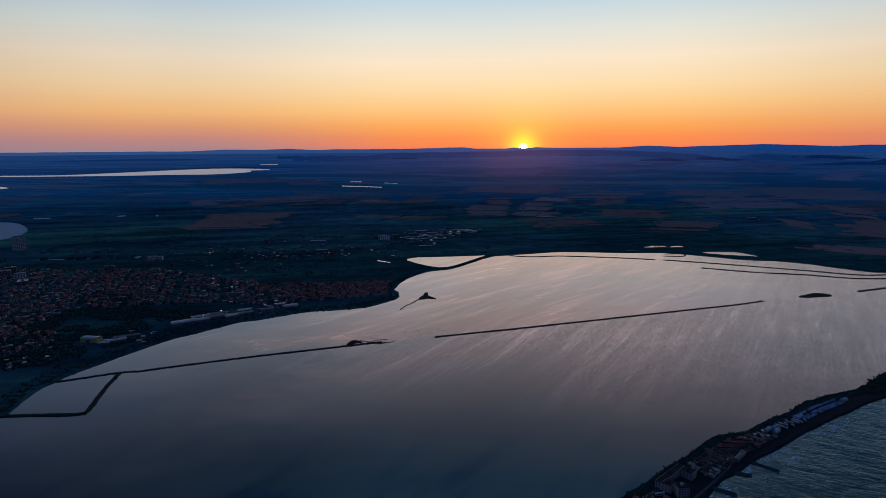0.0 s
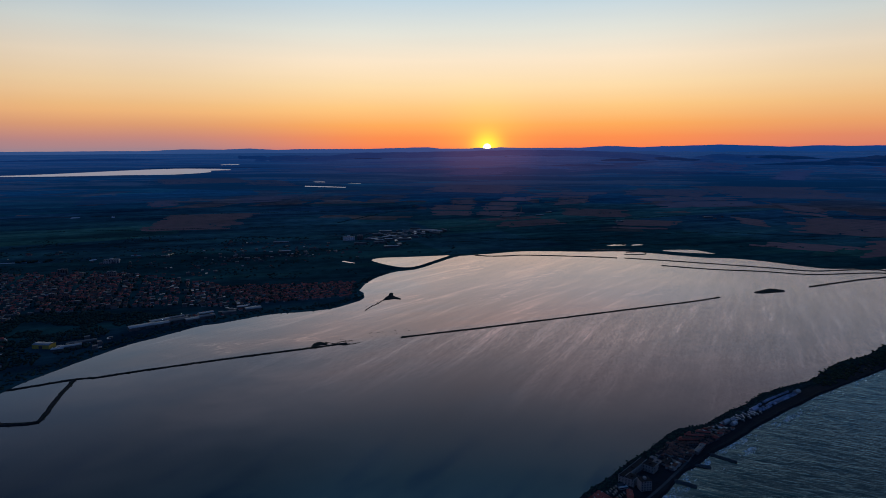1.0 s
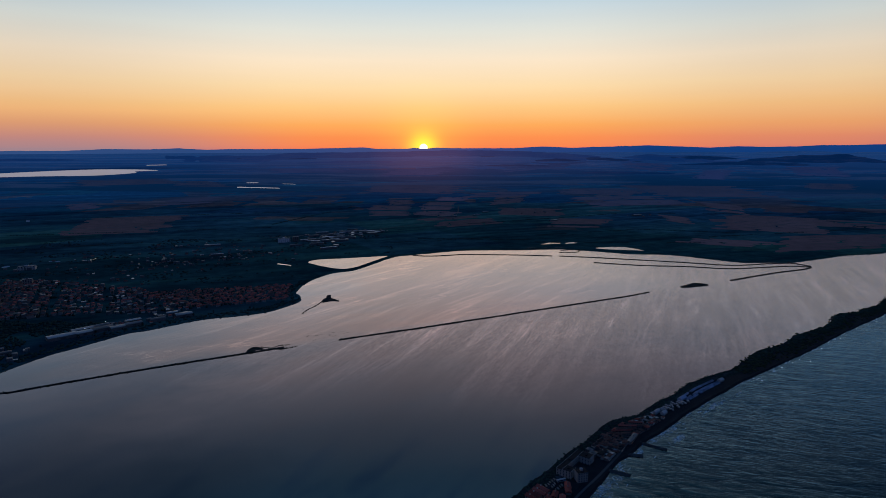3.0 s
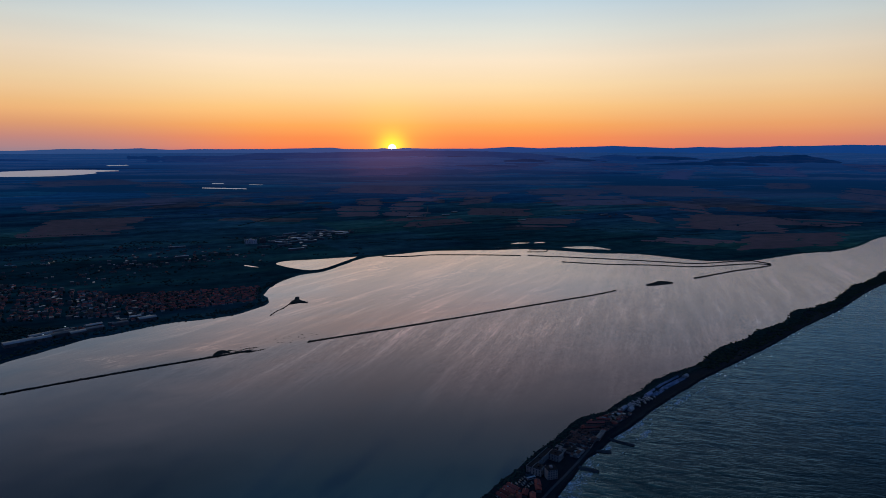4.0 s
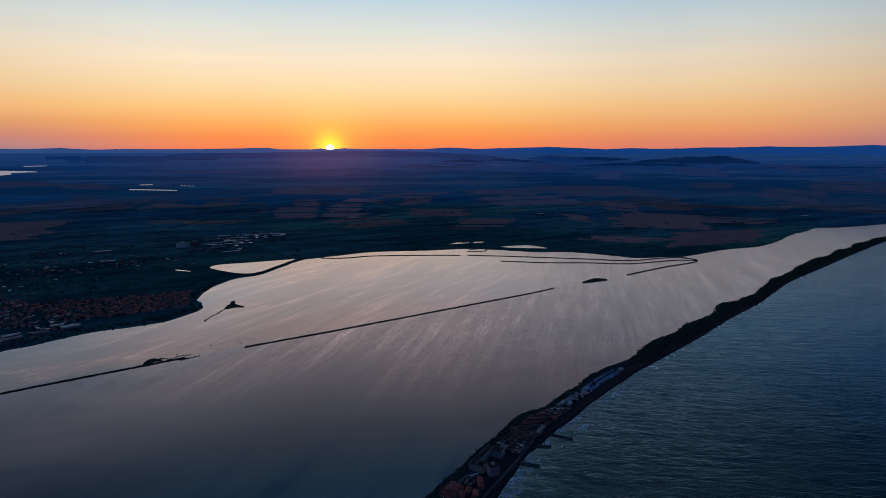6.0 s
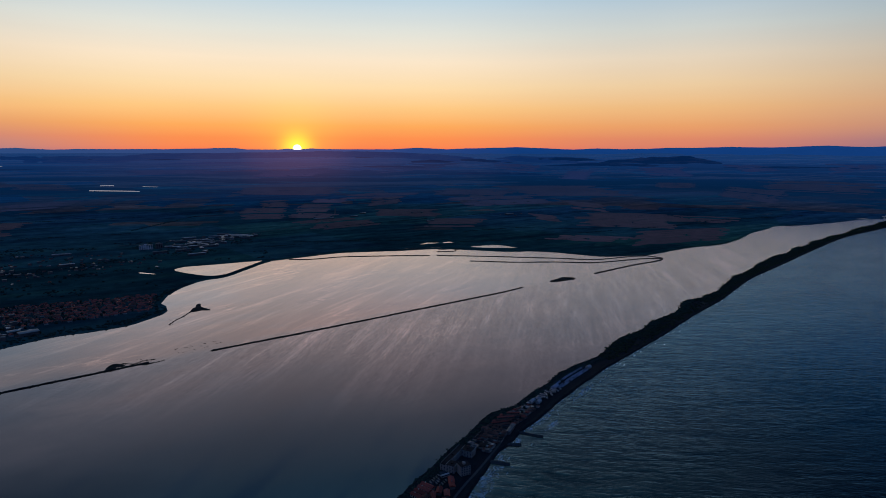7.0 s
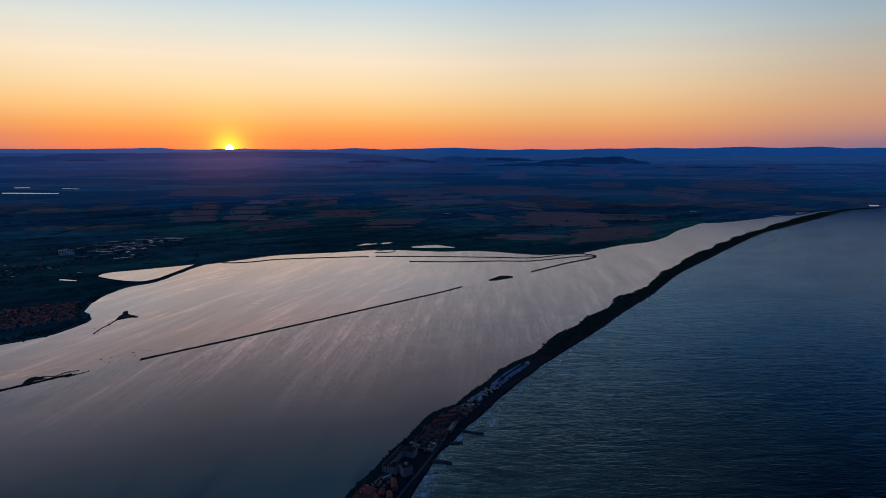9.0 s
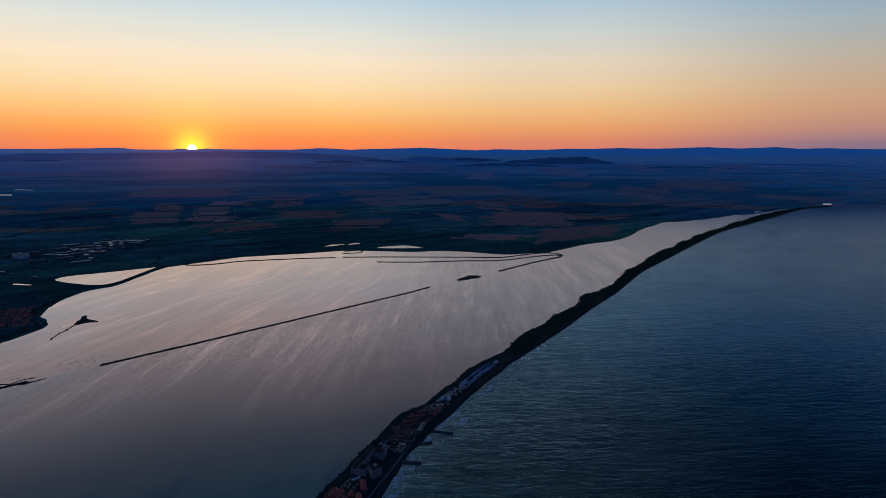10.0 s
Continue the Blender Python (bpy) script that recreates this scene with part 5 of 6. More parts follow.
for x, y, t, w, d, m in [(-84, 2327, 10, 46, 12, METAL_ROOF), (-50, 2264, 12, 60, 14, ROOF_GREY), (13, 2338, -6, 64, 12, METAL_ROOF), (70, 2350, -14, 70, 12, METAL_ROOF), (104, 2322, -12, 50, 14, METAL_ROOF),
                         (-120, 2160, 14, 40, 12, ROOF_GREY), (-93, 2060, 12, 44, 12, ROOF_GREY), (-53, 1966, 16, 50, 12, METAL_ROOF), (-159, 2040, 8, 40, 10, ROOF_GREY), (-8, 2203, 10, 66, 12, ROOF_GREY),
                         (40, 2270, -5, 50, 14, ROOF_GREY), (-60, 2200, 12, 40, 14, METAL_ROOF), (-20, 2120, 10, 36, 14, ROOF_GREY), (-110, 2250, 10, 36, 16, ROOF_GREY), (30, 2400, -6, 40, 10, ROOF_GREY), (-30, 2010, 60, 16, 14, METAL_ROOF)]:
    shed(x, y, t, w, d, 6.0, "long works shed on the dark plain", m)
for x, y, t, w in [(900, 2556, 20, 40), (1359, 2691, 15, 46), (470, 2790, 5, 90), (620, 2840, 12, 36), (690, 2960, 12, 30), (-430, 2090, 10, 50), (-380, 1900, 15, 36)]:
    shed(x, y, t, w, 12, 5.0, "pale farm shed among the fields")

# the works: many low roofs close together
rng = random.Random(12)
WORKS = [(-150, 2180), (-40, 2300), (150, 2370), (150, 2300), (60, 2230), (-20, 2080), (-120, 2060)]
placed = []
while len(placed) < 34:
    x, y = rng.uniform(-150, 150), rng.uniform(2060, 2370)
    if inside((x, y), WORKS) and all((x - a) ** 2 + 0.5 * (y - b) ** 2 > 330 for a, b in placed):
        placed.append((x, y))
        shed(x, y, rng.choice((8, 12, -8, 98)) + rng.uniform(-4, 4), rng.uniform(12, 30), rng.uniform(8, 13), rng.uniform(4, 7), "low works shed with a dull roof", rng.choice((METAL_ROOF, METAL_ROOF, ROOF_GREY)))

# ---- the spit: hotel ----
def hotel():
    ob = tagged(new("hotel"), "white five storey hotel with wings round a courtyard", "hotel")
    walls = [("wing", 0, 12, 50, 9, 13.5), ("wing", -19.5, 1, 11, 13, 15), ("wing", 19.5, -1, 11, 17, 14)]
    pane = part("window", window_mesh(1.35, 1.5), GLASS, ob)
    used = False
    for name, cx, cy, w, d, h in walls:
        wing = boxes(name, [(cx - w / 2, cy - d / 2, -0.6, cx + w / 2, cy + d / 2, h), (cx - w / 2 - 0.2, cy - d / 2 - 0.2, h, cx + w / 2 + 0.2, cy - d / 2 + 0.3, h + 0.9),
                            (cx - w / 2 - 0.2, cy + d / 2 - 0.3, h, cx + w / 2 + 0.2, cy + d / 2 + 0.2, h + 0.9)], HOTEL_WALL, ob)
        boxes("roof", [(cx - w / 2, cy - d / 2 + 0.3, h + 0.02, cx + w / 2, cy + d / 2 - 0.3, h + 0.3)], ROOF_DARK, wing, "dark brown flat roof")
        boxes("roof_hut", [(cx - 1.6, cy - 1.4, h + 0.3, cx + 1.6, cy + 1.4, h + 2.2)], ROOF_DARK, wing)
        for r in range(5):
            for c in range(int(w // 3.4)):
                x = cx - w / 2 + (c + 0.5) * w / int(w // 3.4)
                for sy in (-1, 1):
                    m = Matrix.Translation((x, cy + sy * (d / 2 + 0.02), 0.9 + r * 3.15))
                    if not used:
                        pane.matrix_basis, used = m, True
                    else:
                        again("window", pane, ob, m)
            for c in range(int(d // 4)):
                y = cy - d / 2 + (c + 0.5) * d / int(d // 4)
                for sx in (-1, 1):
                    again("window", pane, ob, Matrix.Translation((cx + sx * (w / 2 + 0.02), y, 0.9 + r * 3.15)) @ pose(0, 0, 0, 0, 0, 90))
        for r in range(1, 5):
            bm = bmesh.new()
            box(bm, cx - w / 2 + 0.6, cy - d / 2 - 1.1, r * 3.15, cx + w / 2 - 0.6, cy - d / 2 + 0.02, r * 3.15 + 0.18)
            box(bm, cx - w / 2 + 0.6, cy - d / 2 - 1.1, r * 3.15 + 0.18, cx + w / 2 - 0.6, cy - d / 2 - 1.0, r * 3.15 + 1.0)
            part("balcony", bm, HOTEL_WALL, ob)
    a = spit_turn(0.37)
    c = Vector((224, 543, 1.6))
    ob.matrix_basis = Matrix.Translation(c) @ Matrix.Rotation(a, 4, "Z") @ Matrix.Diagonal((0.92, 0.72, 0.50, 1))
    return ob


hotel()
slab(219, 522, 4, 10.5, 9, 10, 4, 4, HOTEL_WALL, "white square hotel block with a dark flat roof", "hotel", ROOF_DARK, 1.6, "hotel_block")

# ---- the spit: houses, from the beach to the lagoon road ----
rng = random.Random(19)


def lay_out(t0, t1, dt, ws, kinds, skip, size, tall, turn=0.0):
    """Rows of small houses on a stretch of the spit."""
    for t in np.arange(t0, t1, dt):
        for w in ws:
            if rng.random() < skip:
                continue
            p = on_spit(t + rng.uniform(-0.002, 0.002), w + rng.uniform(-0.015, 0.015))
            settle(rng.choice(kinds), p.x, p.y, 1.6, spit_turn(t) + turn + rng.choice((0, 1.5708)) + rng.uniform(-0.06, 0.06), rng.uniform(*size), rng.uniform(*tall))


# south of the hotel, the dense quarter beyond it, and the scattered end
lay_out(0.03, 0.185, 0.022, (0.30, 0.44, 0.58, 0.72), (0, 2, 3, 3, 4), 0.15, (0.6, 0.85), (0.6, 0.95))
lay_out(0.375, 0.400, 0.014, (0.62, 0.74), (4, 3), 0.2, (0.55, 0.75), (0.45, 0.6))
lay_out(0.410, 0.476, 0.0088, (0.28, 0.345, 0.41, 0.475, 0.54, 0.605, 0.67, 0.735), (3, 6, 3, 2, 6, 6, 2), 0.10, (0.36, 0.52), (0.7, 1.05))
lay_out(0.480, 0.545, 0.0150, (0.26, 0.70), (3, 1, 0), 0.30, (0.48, 0.62), (0.6, 0.8))
lay_out(0.552, 0.612, 0.0135, (0.34, 0.46, 0.58, 0.70), (3, 3, 5, 1), 0.35, (0.42, 0.58), (0.5, 0.8))


def row_house(t, w, length, deep, tall, turn, wall_mat, roof_mat, label, name, rows=1, cols=5, rise=1.5):
    ob = house(length, deep, tall, "gable", wall_mat, roof_mat, label, name.replace("_", " "), "houses", rows, cols, rise, name)
    ob.matrix_basis = Matrix.Translation(on_spit(t, w)) @ Matrix.Rotation(spit_turn(t) + turn, 4, "Z")


for t, w, length in [(0.478, 0.46, 21), (0.491, 0.52, 24), (0.504, 0.50, 22), (0.517, 0.55, 20), (0.530, 0.47, 19), (0.543, 0.56, 15)]:
    row_house(t, w, length, 3.2, 3.8, -0.75, PLASTER, TILE_RED if int(t * 1000) % 2 else TILE_BROWN, "long terrace with a tiled gable roof", "terrace_house", 2, 7, 1.0)
for t, w in [(0.190, 0.72), (0.201, 0.72), (0.212, 0.72), (0.223, 0.72)]:
    row_house(t, w, 14, 4.6, 3.0, 1.35, WHITE_WALL, TILE_RED, "low holiday bungalow with a bright red roof", "bungalow")
for t, w, turn in [(0.196, 0.52, 0.4), (0.207, 0.36, 0.5), (0.213, 0.50, 0.3), (0.236, 0.40, 0.6), (0.249, 0.46, 0.6)]:
    row_house(t, w, 10, 5.0, 3.0, turn, PLASTER, TILE_RED, "small red roofed bungalow near the car park", "bungalow", 1, 3)
row_house(0.472, 0.205, 22, 4.5, 3.4, 0.05, PLASTER, ROOF_GREY, "long pale building above the beach", "long_house", 1, 9, 0.6)
row_house(0.388, 0.50, 12, 6.5, 3.0, 0.0, WHITE_WALL, ROOF_DARK, "low white restaurant with a dark roof", "restaurant", 1, 5, 0.7)


def kiosk(w, d, h, wall_mat, roof_mat, label):
    """A small flat-roofed stall with an awning on posts and a dark hatch."""
    ob = tagged(new("kiosk"), label, "kiosk", "kiosks and annexes on the spit")
    boxes("wall", [(-w / 2, -d / 2, -0.4, w / 2, d / 2, h)], wall_mat, ob)
    boxes("roof", [(-w / 2 - 0.2, -d / 2 - 0.2, h, w / 2 + 0.2, d / 2 + 0.2, h + 0.22)], roof_mat, ob)
    boxes("hatch", [(-w * 0.3, -d / 2 - 0.06, 1.0, w * 0.3, -d / 2 + 0.03, 2.1)], GLASS, ob)
    v = [(-w / 2, -d / 2 - 0.2, h - 0.1), (w / 2, -d / 2 - 0.2, h - 0.1), (w / 2, -d / 2 - 2.2, h - 0.7), (-w / 2, -d / 2 - 2.2, h - 0.7)]
    v += [(x, y, z - 0.08) for x, y, z in v]
    mesh_object("awning", v, [(0, 3, 2, 1), (4, 5, 6, 7), (0, 1, 5, 4), (1, 2, 6, 5), (2, 3, 7, 6), (3, 0, 4, 7)], ROOF_GREY, ob)
    return ob


STALLS = [kiosk(5.0, 3.6, 2.8, PLASTER, ROOF_GREY, "small cream kiosk with a grey flat roof"), kiosk(7.5, 4.0, 3.0, WHITE_WALL, TILE_BROWN, "low white annexe with a brown roof and an awning"),
          kiosk(4.2, 3.2, 2.6, CONCRETE, METAL_ROOF, "grey kiosk with a pale metal roof")]
for k, ob in enumerate(STALLS):
    ob.matrix_basis = Matrix.Translation(on_spit(0.372 + 0.011 * k, 0.33)) @ Matrix.Rotation(spit_turn(0.38), 4, "Z")
for t0, t1, ws, skip in ((0.372, 0.404, (0.30, 0.36, 0.42), 0.3), (0.415, 0.475, (0.345, 0.435, 0.525, 0.615, 0.70), 0.45), (0.548, 0.618, (0.30, 0.40, 0.52, 0.64), 0.4), (0.03, 0.18, (0.37, 0.51, 0.65), 0.5)):
    for t in np.arange(t0, t1, 0.0122):
        for w in ws:
            if rng.random() < skip:
                continue
            p = on_spit(t + rng.uniform(-0.004, 0.004), w + rng.uniform(-0.02, 0.02))
            copy_thing(STALLS[rng.choice((0, 0, 1, 1, 2))], Matrix.LocRotScale(p, Euler((0, 0, spit_turn(t) + rng.choice((0, 1.57, 3.14)) + rng.uniform(-0.2, 0.2))), Vector((1, 1, 1)) * rng.uniform(0.6, 0.95)))


def vehicle(length, width, height, mat, label, category, name):
    """A van, coach or caravan: rounded body, dark glass band, four wheels."""
    ob = tagged(new(name), label, category, "vehicles on the spit")
    bm = bmesh.new()
    vs = box(bm, -length / 2, -width / 2, 0.45, length / 2, width / 2, height)
    bmesh.ops.bevel(bm, geom=[e for e in bm.edges], offset=0.22, segments=2, affect="EDGES")
    part("body", bm, mat, ob)
    boxes("window", [(-length * 0.44, -width / 2 - 0.02, height * 0.55, length * 0.44, width / 2 + 0.02, height * 0.82)], GLASS, ob)
    first = None
    for x in (-length * 0.32, length * 0.32):
        for y in (-width / 2, width / 2):
            if first is None:
                bm = bmesh.new()
                bmesh.ops.create_cone(bm, cap_ends=True, segments=12, radius1=0.42, radius2=0.42, depth=0.28)
                bmesh.ops.rotate(bm, matrix=Matrix.Rotation(1.5708, 3, "X"), verts=bm.verts)
                first = part("wheel", bm, GLASS, ob)
                first.matrix_basis = Matrix.Translation((x, y, 0.42))
            else:
                again("wheel", first, ob, Matrix.Translation((x, y, 0.42)))
    return ob


coach = vehicle(9.5, 2.5, 3.0, VAN_WHITE, "white coach parked beside the hotel", "coach", "coach")
coach.matrix_basis = Matrix.Translation((199, 522, 1.6)) @ Matrix.Rotation(spit_turn(0.27) - 0.5, 4, "Z")
caravan = vehicle(4.6, 2.0, 2.3, VAN_WHITE, "white caravan on the camp ground", "caravan", "caravan")
p = on_spit(0.650, 0.5)
caravan.matrix_basis = Matrix.Translation(p)
rng = random.Random(4)
for t in np.arange(0.662, 0.728, 0.0105):
    for w in (0.36, 0.45, 0.54, 0.63):
        if rng.random() < 0.82:
            p = on_spit(t + rng.uniform(-0.002, 0.002), w + rng.uniform(-0.02, 0.02))
            copy_thing(caravan, Matrix.Translation(p) @ Matrix.Rotation(spit_turn(t) + 1.2 + rng.uniform(-0.15, 0.15), 4, "Z"))
# cars in the hotel's car park
car = vehicle(4.4, 1.8, 1.5, CAR_PAINT, "small dark parked car beside the hotel", "car", "car")
car.matrix_basis = Matrix.Translation(on_spit(0.232, 0.56)) @ Matrix.Rotation(spit_turn(0.23) + 0.9, 4, "Z")
for t in np.arange(0.238, 0.266, 0.0062):
    for w in (0.56, 0.66, 0.74):
        if rng.random() < 0.75:
            copy_thing(car, Matrix.Translation(on_spit(t, w + rng.uniform(-0.008, 0.008))) @ Matrix.Rotation(spit_turn(t) + 0.9 + rng.uniform(-0.06, 0.06), 4, "Z"))


def big_tent(t, w, L, d, mat, label):
    """A long ridge tent on poles."""
    ob = tagged(new("marquee"), label, "marquee", "tents of the camp")
    h, r = 2.4, 4.2
    v = [(-L / 2, -d / 2, h), (L / 2, -d / 2, h), (L / 2, d / 2, h), (-L / 2, d / 2, h), (-L / 2, 0, r), (L / 2, 0, r)]
    v += [(x, y, 0.0) for x, y, _ in v[:4]]
    mesh_object("canopy", v, [(0, 1, 5, 4), (2, 3, 4, 5), (1, 2, 5), (3, 0, 4), (6, 7, 1, 0), (7, 8, 2, 1), (8, 9, 3, 2), (9, 6, 0, 3)], mat, ob)
    for x in (-L / 2, L / 2):
        for y in (-d / 2, d / 2):
            boxes("pole", [(x - 0.06, y - 0.06, 0, x + 0.06, y + 0.06, h + 0.1)], METAL_ROOF, ob)
    ob.matrix_basis = Matrix.Translation(on_spit(t, w)) @ Matrix.Rotation(spit_turn(t), 4, "Z")
    return ob


big_tent(0.628, 0.62, 12, 5, VAN_WHITE, "large white marquee on the camp ground")
big_tent(0.632, 0.42, 9, 5, VAN_WHITE, "white marquee beside the beach")
big_tent(0.645, 0.58, 8, 5, METAL_ROOF, "grey marquee by the lagoon road")


def tent(label):
    ob = tagged(new("tent"), label, "tent", "tents of the camp")
    v = [(-2.6, -1.7, 0), (2.6, -1.7, 0), (2.6, 1.7, 0), (-2.6, 1.7, 0), (-1.9, 0, 2.2), (1.9, 0, 2.2), (-2.5, -1.55, 0.9), (2.5, -1.55, 0.9), (2.5, 1.55, 0.9), (-2.5, 1.55, 0.9)]
    mesh_object("canvas", v, [(0, 1, 7, 6), (1, 2, 8, 7), (2, 3, 9, 8), (3, 0, 6, 9), (6, 7, 5, 4), (8, 9, 4, 5), (7, 8, 5), (9, 6, 4)], CANVAS, ob)
    boxes("groundsheet", [(-2.8, -1.9, -0.1, 2.8, 1.9, 0.04)], ROOF_GREY, ob)
    return ob


first_tent = tent("blue canvas tent in a camp row")
first_tent.matrix_basis = Matrix.Translation(on_spit(0.740, 0.45)) @ Matrix.Rotation(spit_turn(0.74), 4, "Z")
for t in np.arange(0.748, 0.888, 0.0104):
    for w in (0.40, 0.49, 0.66):
        if rng.random() < 0.92:
            p = on_spit(t, w)
            copy_thing(first_tent, Matrix.LocRotScale(p, Euler((0, 0, spit_turn(t) + rng.uniform(-0.06, 0.06))), Vector((1, 1, 1)) * rng.uniform(0.85, 1.1)))
big_tent(0.902, 0.47, 9, 6, VAN_WHITE, "white marquee at the end of the tent rows")
big_tent(0.733, 0.58, 14, 6, CANVAS, "long blue marquee by the tent rows")


# ---- groynes, surf and shore growth ----
def groyne(a, b, width, seed):
    """A finger of loose rocks running out into the sea."""
    ob = tagged(new("groyne"), "dark rock groyne running into the sea", "groyne", "rock groynes")
    a, b = Vector((*a, 0)), Vector((*b, 0))
    rng = random.Random(seed)
    spots = []
    n = (b - a).normalized().orthogonal()
    n = Vector((-(b - a).y, (b - a).x, 0)).normalized()
    for i in range(150):
        u, v = rng.random(), rng.gauss(0, 0.4)
        p = a.lerp(b, u) + n * v * width
        r = rng.uniform(0.6, 1.3)
        spots.append((p.x, p.y, 0.9 * (1 - min(1, abs(v))) - 0.1, r, r * 0.8))
    s = new("rubble", fast_mesh("rubble", *clump_mesh(spots, seed), ROCK))
    s.parent = ob
    line = [a.lerp(b, k / 8) for k in range(9)]
    v, f = [], []
    for i, p in enumerate(line):
        for d, z in ((width, -0.6), (width * 0.45, 0.9), (-width * 0.45, 0.9), (-width, -0.6)):
            q = p + n * d
            v.append((q.x, q.y, z))
        if i:
            k = 4 * i
            f += [(k - 4 + j, k + j, k + j + 1, k - 3 + j) for j in range(3)]
    f.append((len(v) - 1, len(v) - 2, len(v) - 3, len(v) - 4))
    mesh_object("core", v, f, ROCK, ob)


groyne((310, 590), (333, 566), 3.2, 1)
groyne((279, 568), (302, 558), 3.6, 2)
groyne((247, 543), (271, 524), 4.2, 3)


def surf():
    """Broken foam lines off the beach, thin sheets on the water."""
    rng = random.Random(8)
    line = spline(SPIT_SEA, 3, rough=1.6, seed=12, scale=30)
    line = [p for p in line if 100 < p.x < 1500]
    ns = sides(line)
    verts, faces = [], []
    for row, (off, width, gate) in enumerate(((-3.5, 2.0, -0.15), (-9.0, 1.8, 0.05), (-16, 1.4, 0.22), (-24, 1.0, 0.32))):
        prev = None
        for i, (p, n) in enumerate(zip(line, ns)):
            near = 1.0 if p.x < 420 else 0.55
            m = noise.noise((p.x / 17, p.y / 17, row * 5.0)) + 0.5 * noise.noise((p.x / 5, p.y / 5, row + 3.0))
            k = (m - gate) * near
            if k <= 0 or (off < -12 and p.x > 800):
                prev = None
                continue
            w = width * min(1.0, k * 3) * rng.uniform(0.6, 1.2)
            d = off + 3.2 * noise.noise((p.x / 28, p.y / 28, row + 1.0))
            a, b = p + n * (d - w), p + n * (d + w)
            verts += [(a.x, a.y, 0.06), (b.x, b.y, 0.06)]
            if prev is not None:
                q = len(verts)
                faces.append((q - 4, q - 2, q - 1, q - 3))
            prev = i
    # broad lace of foam in the bays by the groynes
    for x0, x1, off, width in ((120, 246, -9, 8), (205, 262, -12, 7), (256, 276, -6, 5), (290, 306, -5, 4), (318, 372, -6, 5), (330, 360, -22, 4), (420, 470, -14, 4)):
        run = [(p, n) for p, n in zip(line, ns) if x0 < p.x < x1]
        base = len(verts)
        for i, (p, n) in enumerate(run):
            e = max(0.0, math.sin(math.pi * i / max(1, len(run) - 1))) ** 0.4
            for k in range(4):
                d = off + (k / 1.5 - 1) * width * e * (1 + 0.5 * noise.noise((p.x / 9, p.y / 9, k + 2.0)))
                q = p + n * d
                verts.append((q.x, q.y, 0.05))
            if i:
                b = base + 4 * i
                faces += [(b - 4 + k, b + k, b + k + 1, b - 3 + k) for k in range(3)]
    tagged(mesh_object("surf", verts, faces, FOAM), "broken white surf along the beach", "surf", kind="stuff")


surf()

rng = random.Random(31)
# scrub belt of the spit, tall towards the lagoon
spots = []
a_line = [p for p in spit_a if p.x > 40]
a_side = sides(a_line)
for p, n in zip(a_line, a_side):
    far = p.x > 560
    k = 13 if far else 30
    for _ in range(k):
        lump = 0.6 + 1.0 * max(0.0, noise.noise((p.x / 55, p.y / 55, 77)) + 0.2)
        d = rng.uniform(3.2, 17) if far else rng.uniform(1.6, 13)
        j = 2.6 if far else 3.5
        q = p - n * d + Vector((rng.uniform(-j, j), rng.uniform(-j, j), 0))
        r = rng.uniform(2.2, 4.2) * (lump * (0.48 if p.x < 640 else 0.6 if p.x < 760 else 0.72) if far else 0.34) * (1.0 if p.x < 1300 else 0.85 if p.x < 2000 else 0.55)
        spots.append((q.x, q.y, 1.5 + r * 0.3, r, r * (rng.uniform(0.4, 0.6) if far else rng.uniform(0.5, 0.7))))
clumps("scrub_belt", spots, LEAF, "dark dense scrub along the lagoon side of the spit", "scrub", 41)
spots = []
b_pts = [p for p in spit_b if p.x > 560]
for p in b_pts:
    q0 = min(a_line, key=lambda v: (v - p).length_squared)
    for _ in range(18):
        q = p.lerp(q0, rng.uniform(0.16, 1.0)) + Vector((rng.uniform(-5, 5), rng.uniform(-5, 5), 0))
        r = rng.uniform(1.2, 2.8) * (1.0 if p.x < 1300 else 1.1)
        spots.append((q.x, q.y, 1.5 + r * 0.2, r, r * 0.6))
clumps("dune_scrub", spots, SCRUB, "low olive dune scrub over the bare spit", "scrub", 42)
# trees along the lagoon road of the spit
for t in np.arange(0.06, 0.62, 0.0320):
    p = on_spit(t, rng.uniform(0.78, 0.86))
    plant(rng.choice((0, 1, 1)), p.x, p.y, 1.5, rng.uniform(0.13, 0.2), rng.uniform(0, 6.28))
for t in np.arange(0.06, 0.68, 0.021):
    p = on_spit(t, rng.uniform(0.34, 0.70))
    if not 0.23 < t < 0.41:
        plant(1, p.x, p.y, 1.5, rng.uniform(0.4, 0.65), rng.uniform(0, 6.28))
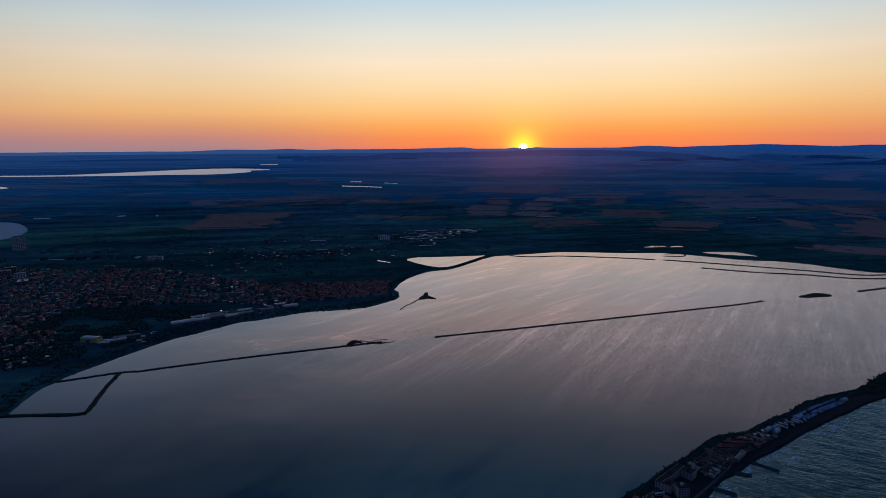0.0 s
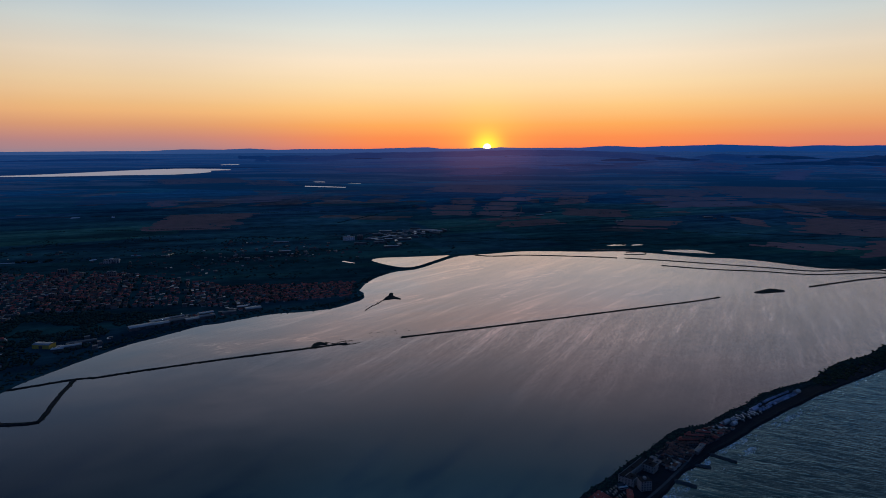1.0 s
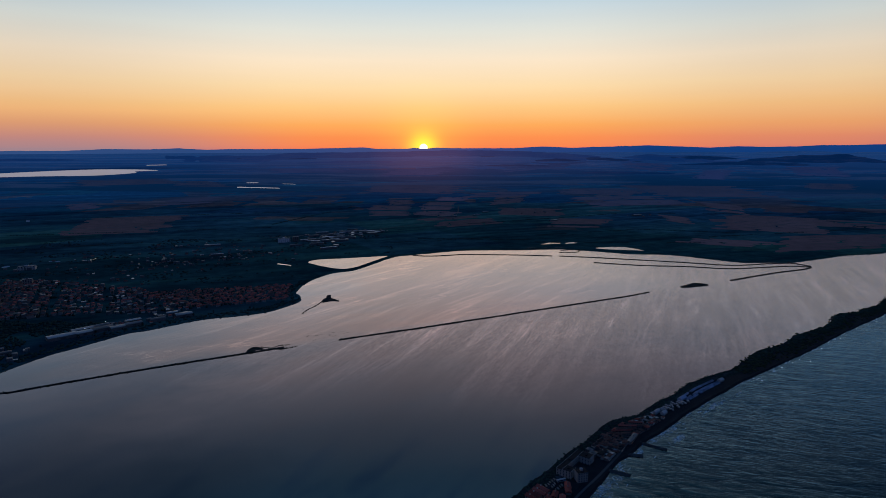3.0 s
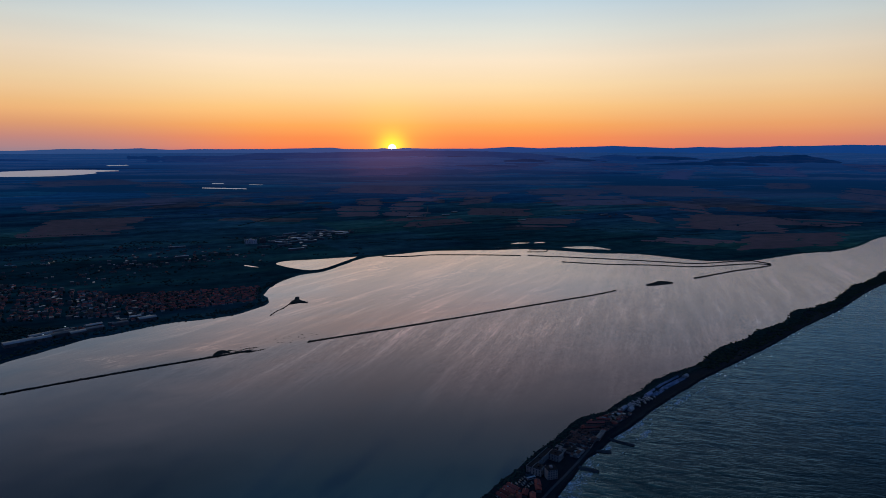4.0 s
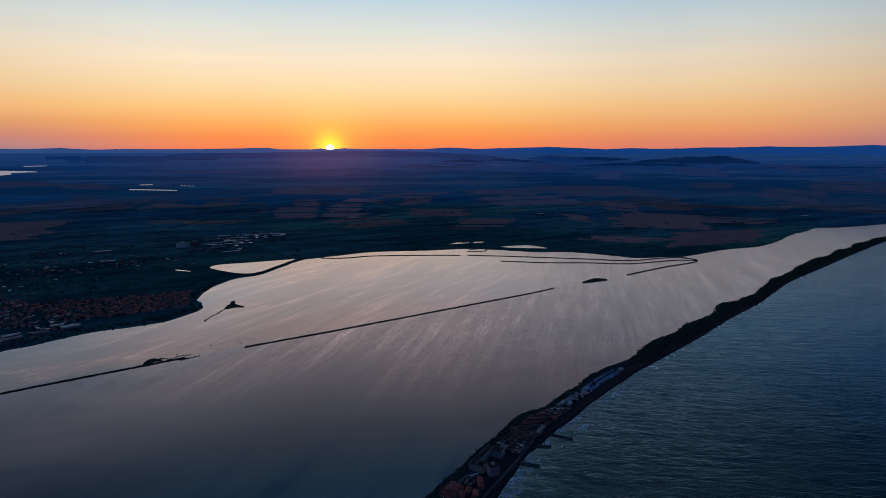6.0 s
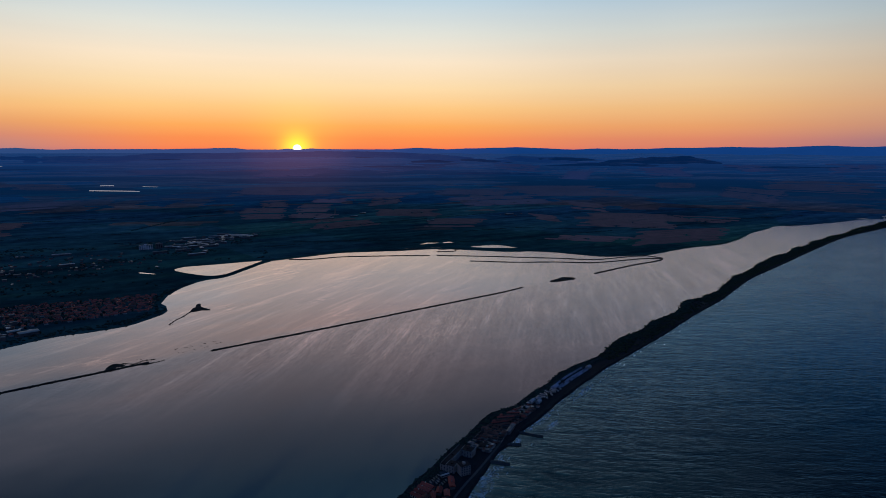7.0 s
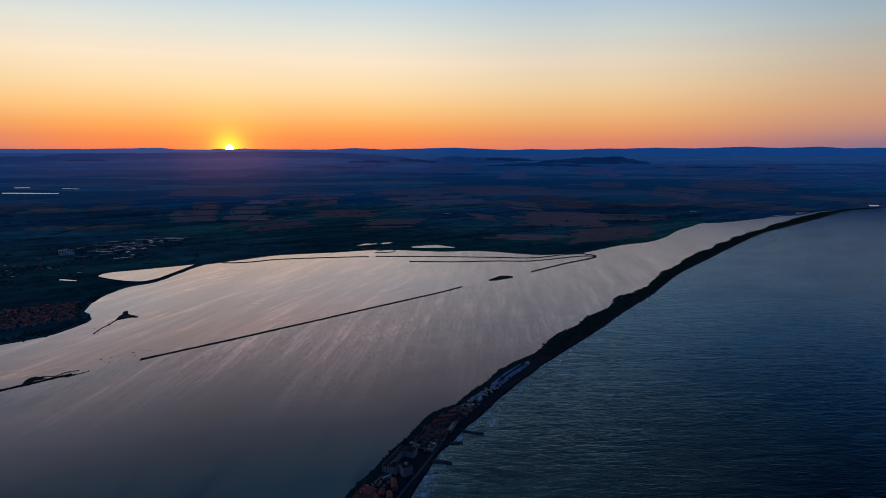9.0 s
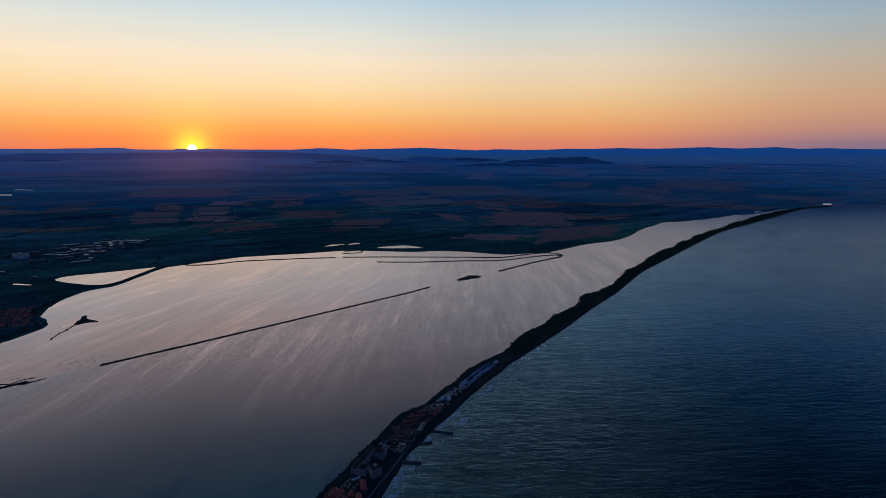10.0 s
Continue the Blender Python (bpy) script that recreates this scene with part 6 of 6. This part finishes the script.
# woods and gardens of the mainland
spots = []
m_side = sides(shore_line)
for p, n in zip(shore_line, m_side):
    if p.x > 1900:
        continue
    depth = 34 if p.x < -100 else (16 if p.x < 1300 else 8)
    for _ in range(9 if p.x < -100 else 5):
        q = p + n * rng.uniform(5, depth) + Vector((rng.uniform(-4, 4), rng.uniform(-4, 4), 0))
        r = rng.uniform(1.4, 3.2) * (1.0 if p.y < 1500 else 0.5)
        spots.append((q.x, q.y, 1.0 + r * 0.2, r, r * rng.uniform(0.4, 0.7)))
clumps("shore_wood", spots, LEAF, "dark belt of scrub and trees along the lagoon shore", "wood", 43)
spots = []
for corners, *_ in QUARTERS:
    cx, cy = sum(c[0] for c in corners) / len(corners), sum(c[1] for c in corners) / len(corners)
    for _ in range(420):
        x, y = rng.uniform(min(c[0] for c in corners), max(c[0] for c in corners)), rng.uniform(min(c[1] for c in corners), max(c[1] for c in corners))
        if inside((x, y), corners):
            r = rng.uniform(1.5, 3.4)
            spots.append((x, y, 1.2 + r * 0.7, r, r * rng.uniform(0.9, 1.3)))
for _ in range(6500):
    x, y = rng.uniform(-820, -440), rng.uniform(860, 1240)
    if any(inside((x, y), q[0]) for q in QUARTERS[5:]) and rng.random() < 0.8:
        continue
    if noise.noise((x / 60, y / 60, 5)) > -0.2 and inside((x, y), [(-830, 1180), (-600, 1235), (-440, 1180), (-520, 1000), (-600, 880), (-700, 850), (-800, 900)]):
        r = rng.uniform(1.5, 3.2)
        spots.append((x, y, 1.0 + r * 0.5, r, r * rng.uniform(0.6, 0.9)))
for _ in range(6000):
    x, y = rng.uniform(-1300, 150), rng.uniform(1480, 2300)
    if noise.noise((x / 130, y / 90, 15)) + 0.4 * noise.noise((x / 40, y / 40, 3)) > 0.12 and not inside((x, y), POND) and not inside((x, y), [(-1230, 1810), (-990, 1815), (-990, 1755), (-1230, 1750)]) and (x < -130 or y > 1850):
        r = rng.uniform(1.8, 4.2)
        spots.append((x, y, 0.9 + r * 0.2, r, r * rng.uniform(0.35, 0.6)))
for cx, cy in ((-1178, 1784), (-1067, 1790), (-1030, 1796), (-1105, 1789)):
    for _ in range(9):
        r = rng.uniform(3, 5.5)
        spots.append((cx + rng.uniform(-9, 9), cy + rng.uniform(-14, 10), 1.0 + r * 0.5, r, r))
clumps("garden_trees", spots, LEAF, "dark garden trees and groves round the town", "trees", 44)
# tree lines between the fields
spots = []
for a, b in [((-1400, 2450), (-200, 2560)), ((-900, 2150), (-500, 2260)), ((150, 2060), (1150, 2230)), ((1150, 2230), (1500, 2050)), ((400, 2480), (1300, 2790)), ((-300, 2650), (60, 3400)), ((1300, 2000), (2000, 2080)),
             ((1500, 2750), (2500, 2560)), ((-1500, 3000), (-300, 3150)), ((640, 1990), (1250, 1860)), ((200, 2150), (650, 2040)), ((2000, 2150), (2700, 2180))]:
    a, b = Vector((*a, 0)), Vector((*b, 0))
    for _ in range(int((b - a).length / 1.5)):
        q = a.lerp(b, rng.random()) + Vector((rng.gauss(0, 4), rng.gauss(0, 4), 0))
        r = rng.uniform(1.2, 3.0)
        if noise.noise((q.x / 90, q.y / 90, 6)) > -0.15:
            spots.append((q.x, q.y, 0.9 + r * 0.2, r, r * rng.uniform(0.4, 0.7)))
clumps("tree_line", spots, LEAF, "dark tree lines between the fields", "trees", 45)
for _ in range(90):
    t = rng.choice(shore_line[:160])
    if t.y > 1230:
        continue
    plant(rng.choice((0, 1, 2)), t.x - rng.uniform(12, 40), t.y + rng.uniform(10, 30), 1.0, rng.uniform(0.45, 0.75), rng.uniform(0, 6.28))


def street_lamp(x, y):
    ob = tagged(new("street_lamp"), "lit white street lamp by the shore sheds", "street lamp", "street lamps")
    boxes("pole", [(-0.08, -0.08, -0.2, 0.08, 0.08, 9.0), (-0.06, -1.6, 8.85, 0.06, 0.05, 9.0)], METAL_ROOF, ob)
    bm = bmesh.new()
    bmesh.ops.create_icosphere(bm, subdivisions=2, radius=0.75)
    for v in bm.verts:
        v.co = Vector((v.co.x, v.co.y - 1.5, v.co.z * 0.45 + 8.75))
    part("lantern", bm, LANTERN, ob)
    ob.matrix_basis = pose(x, y, 1.0)


LANTERN, _, lb = material("lantern_glow")
lb.inputs["Emission Color"].default_value, lb.inputs["Emission Strength"].default_value = (0.8, 0.9, 1.0, 1), 2.5
street_lamp(-452, 1120)
street_lamp(-432, 1160)

rng = random.Random(61)
spots = []
for cx, cy, sx, sy, n in ((-45, 1035, 22, 14, 20), (-20, 1055, 16, 8, 10), (-110, 1005, 14, 5, 6), (-85, 1215, 10, 12, 8), (650, 1700, 60, 12, 12), (30, 1300, 30, 8, 8), (150, 1730, 10, 3, 6)):
    for _ in range(n):
        r = rng.uniform(0.5, 1.9)
        spots.append((rng.gauss(cx, sx), rng.gauss(cy, sy), 0.0, r, rng.uniform(0.10, 0.22)))
tagged(new("mud_flats", fast_mesh("mud_flats", *clump_mesh(spots, 62), MUD)), "small dark mud flats just above the lagoon water", "mud flats", kind="stuff")
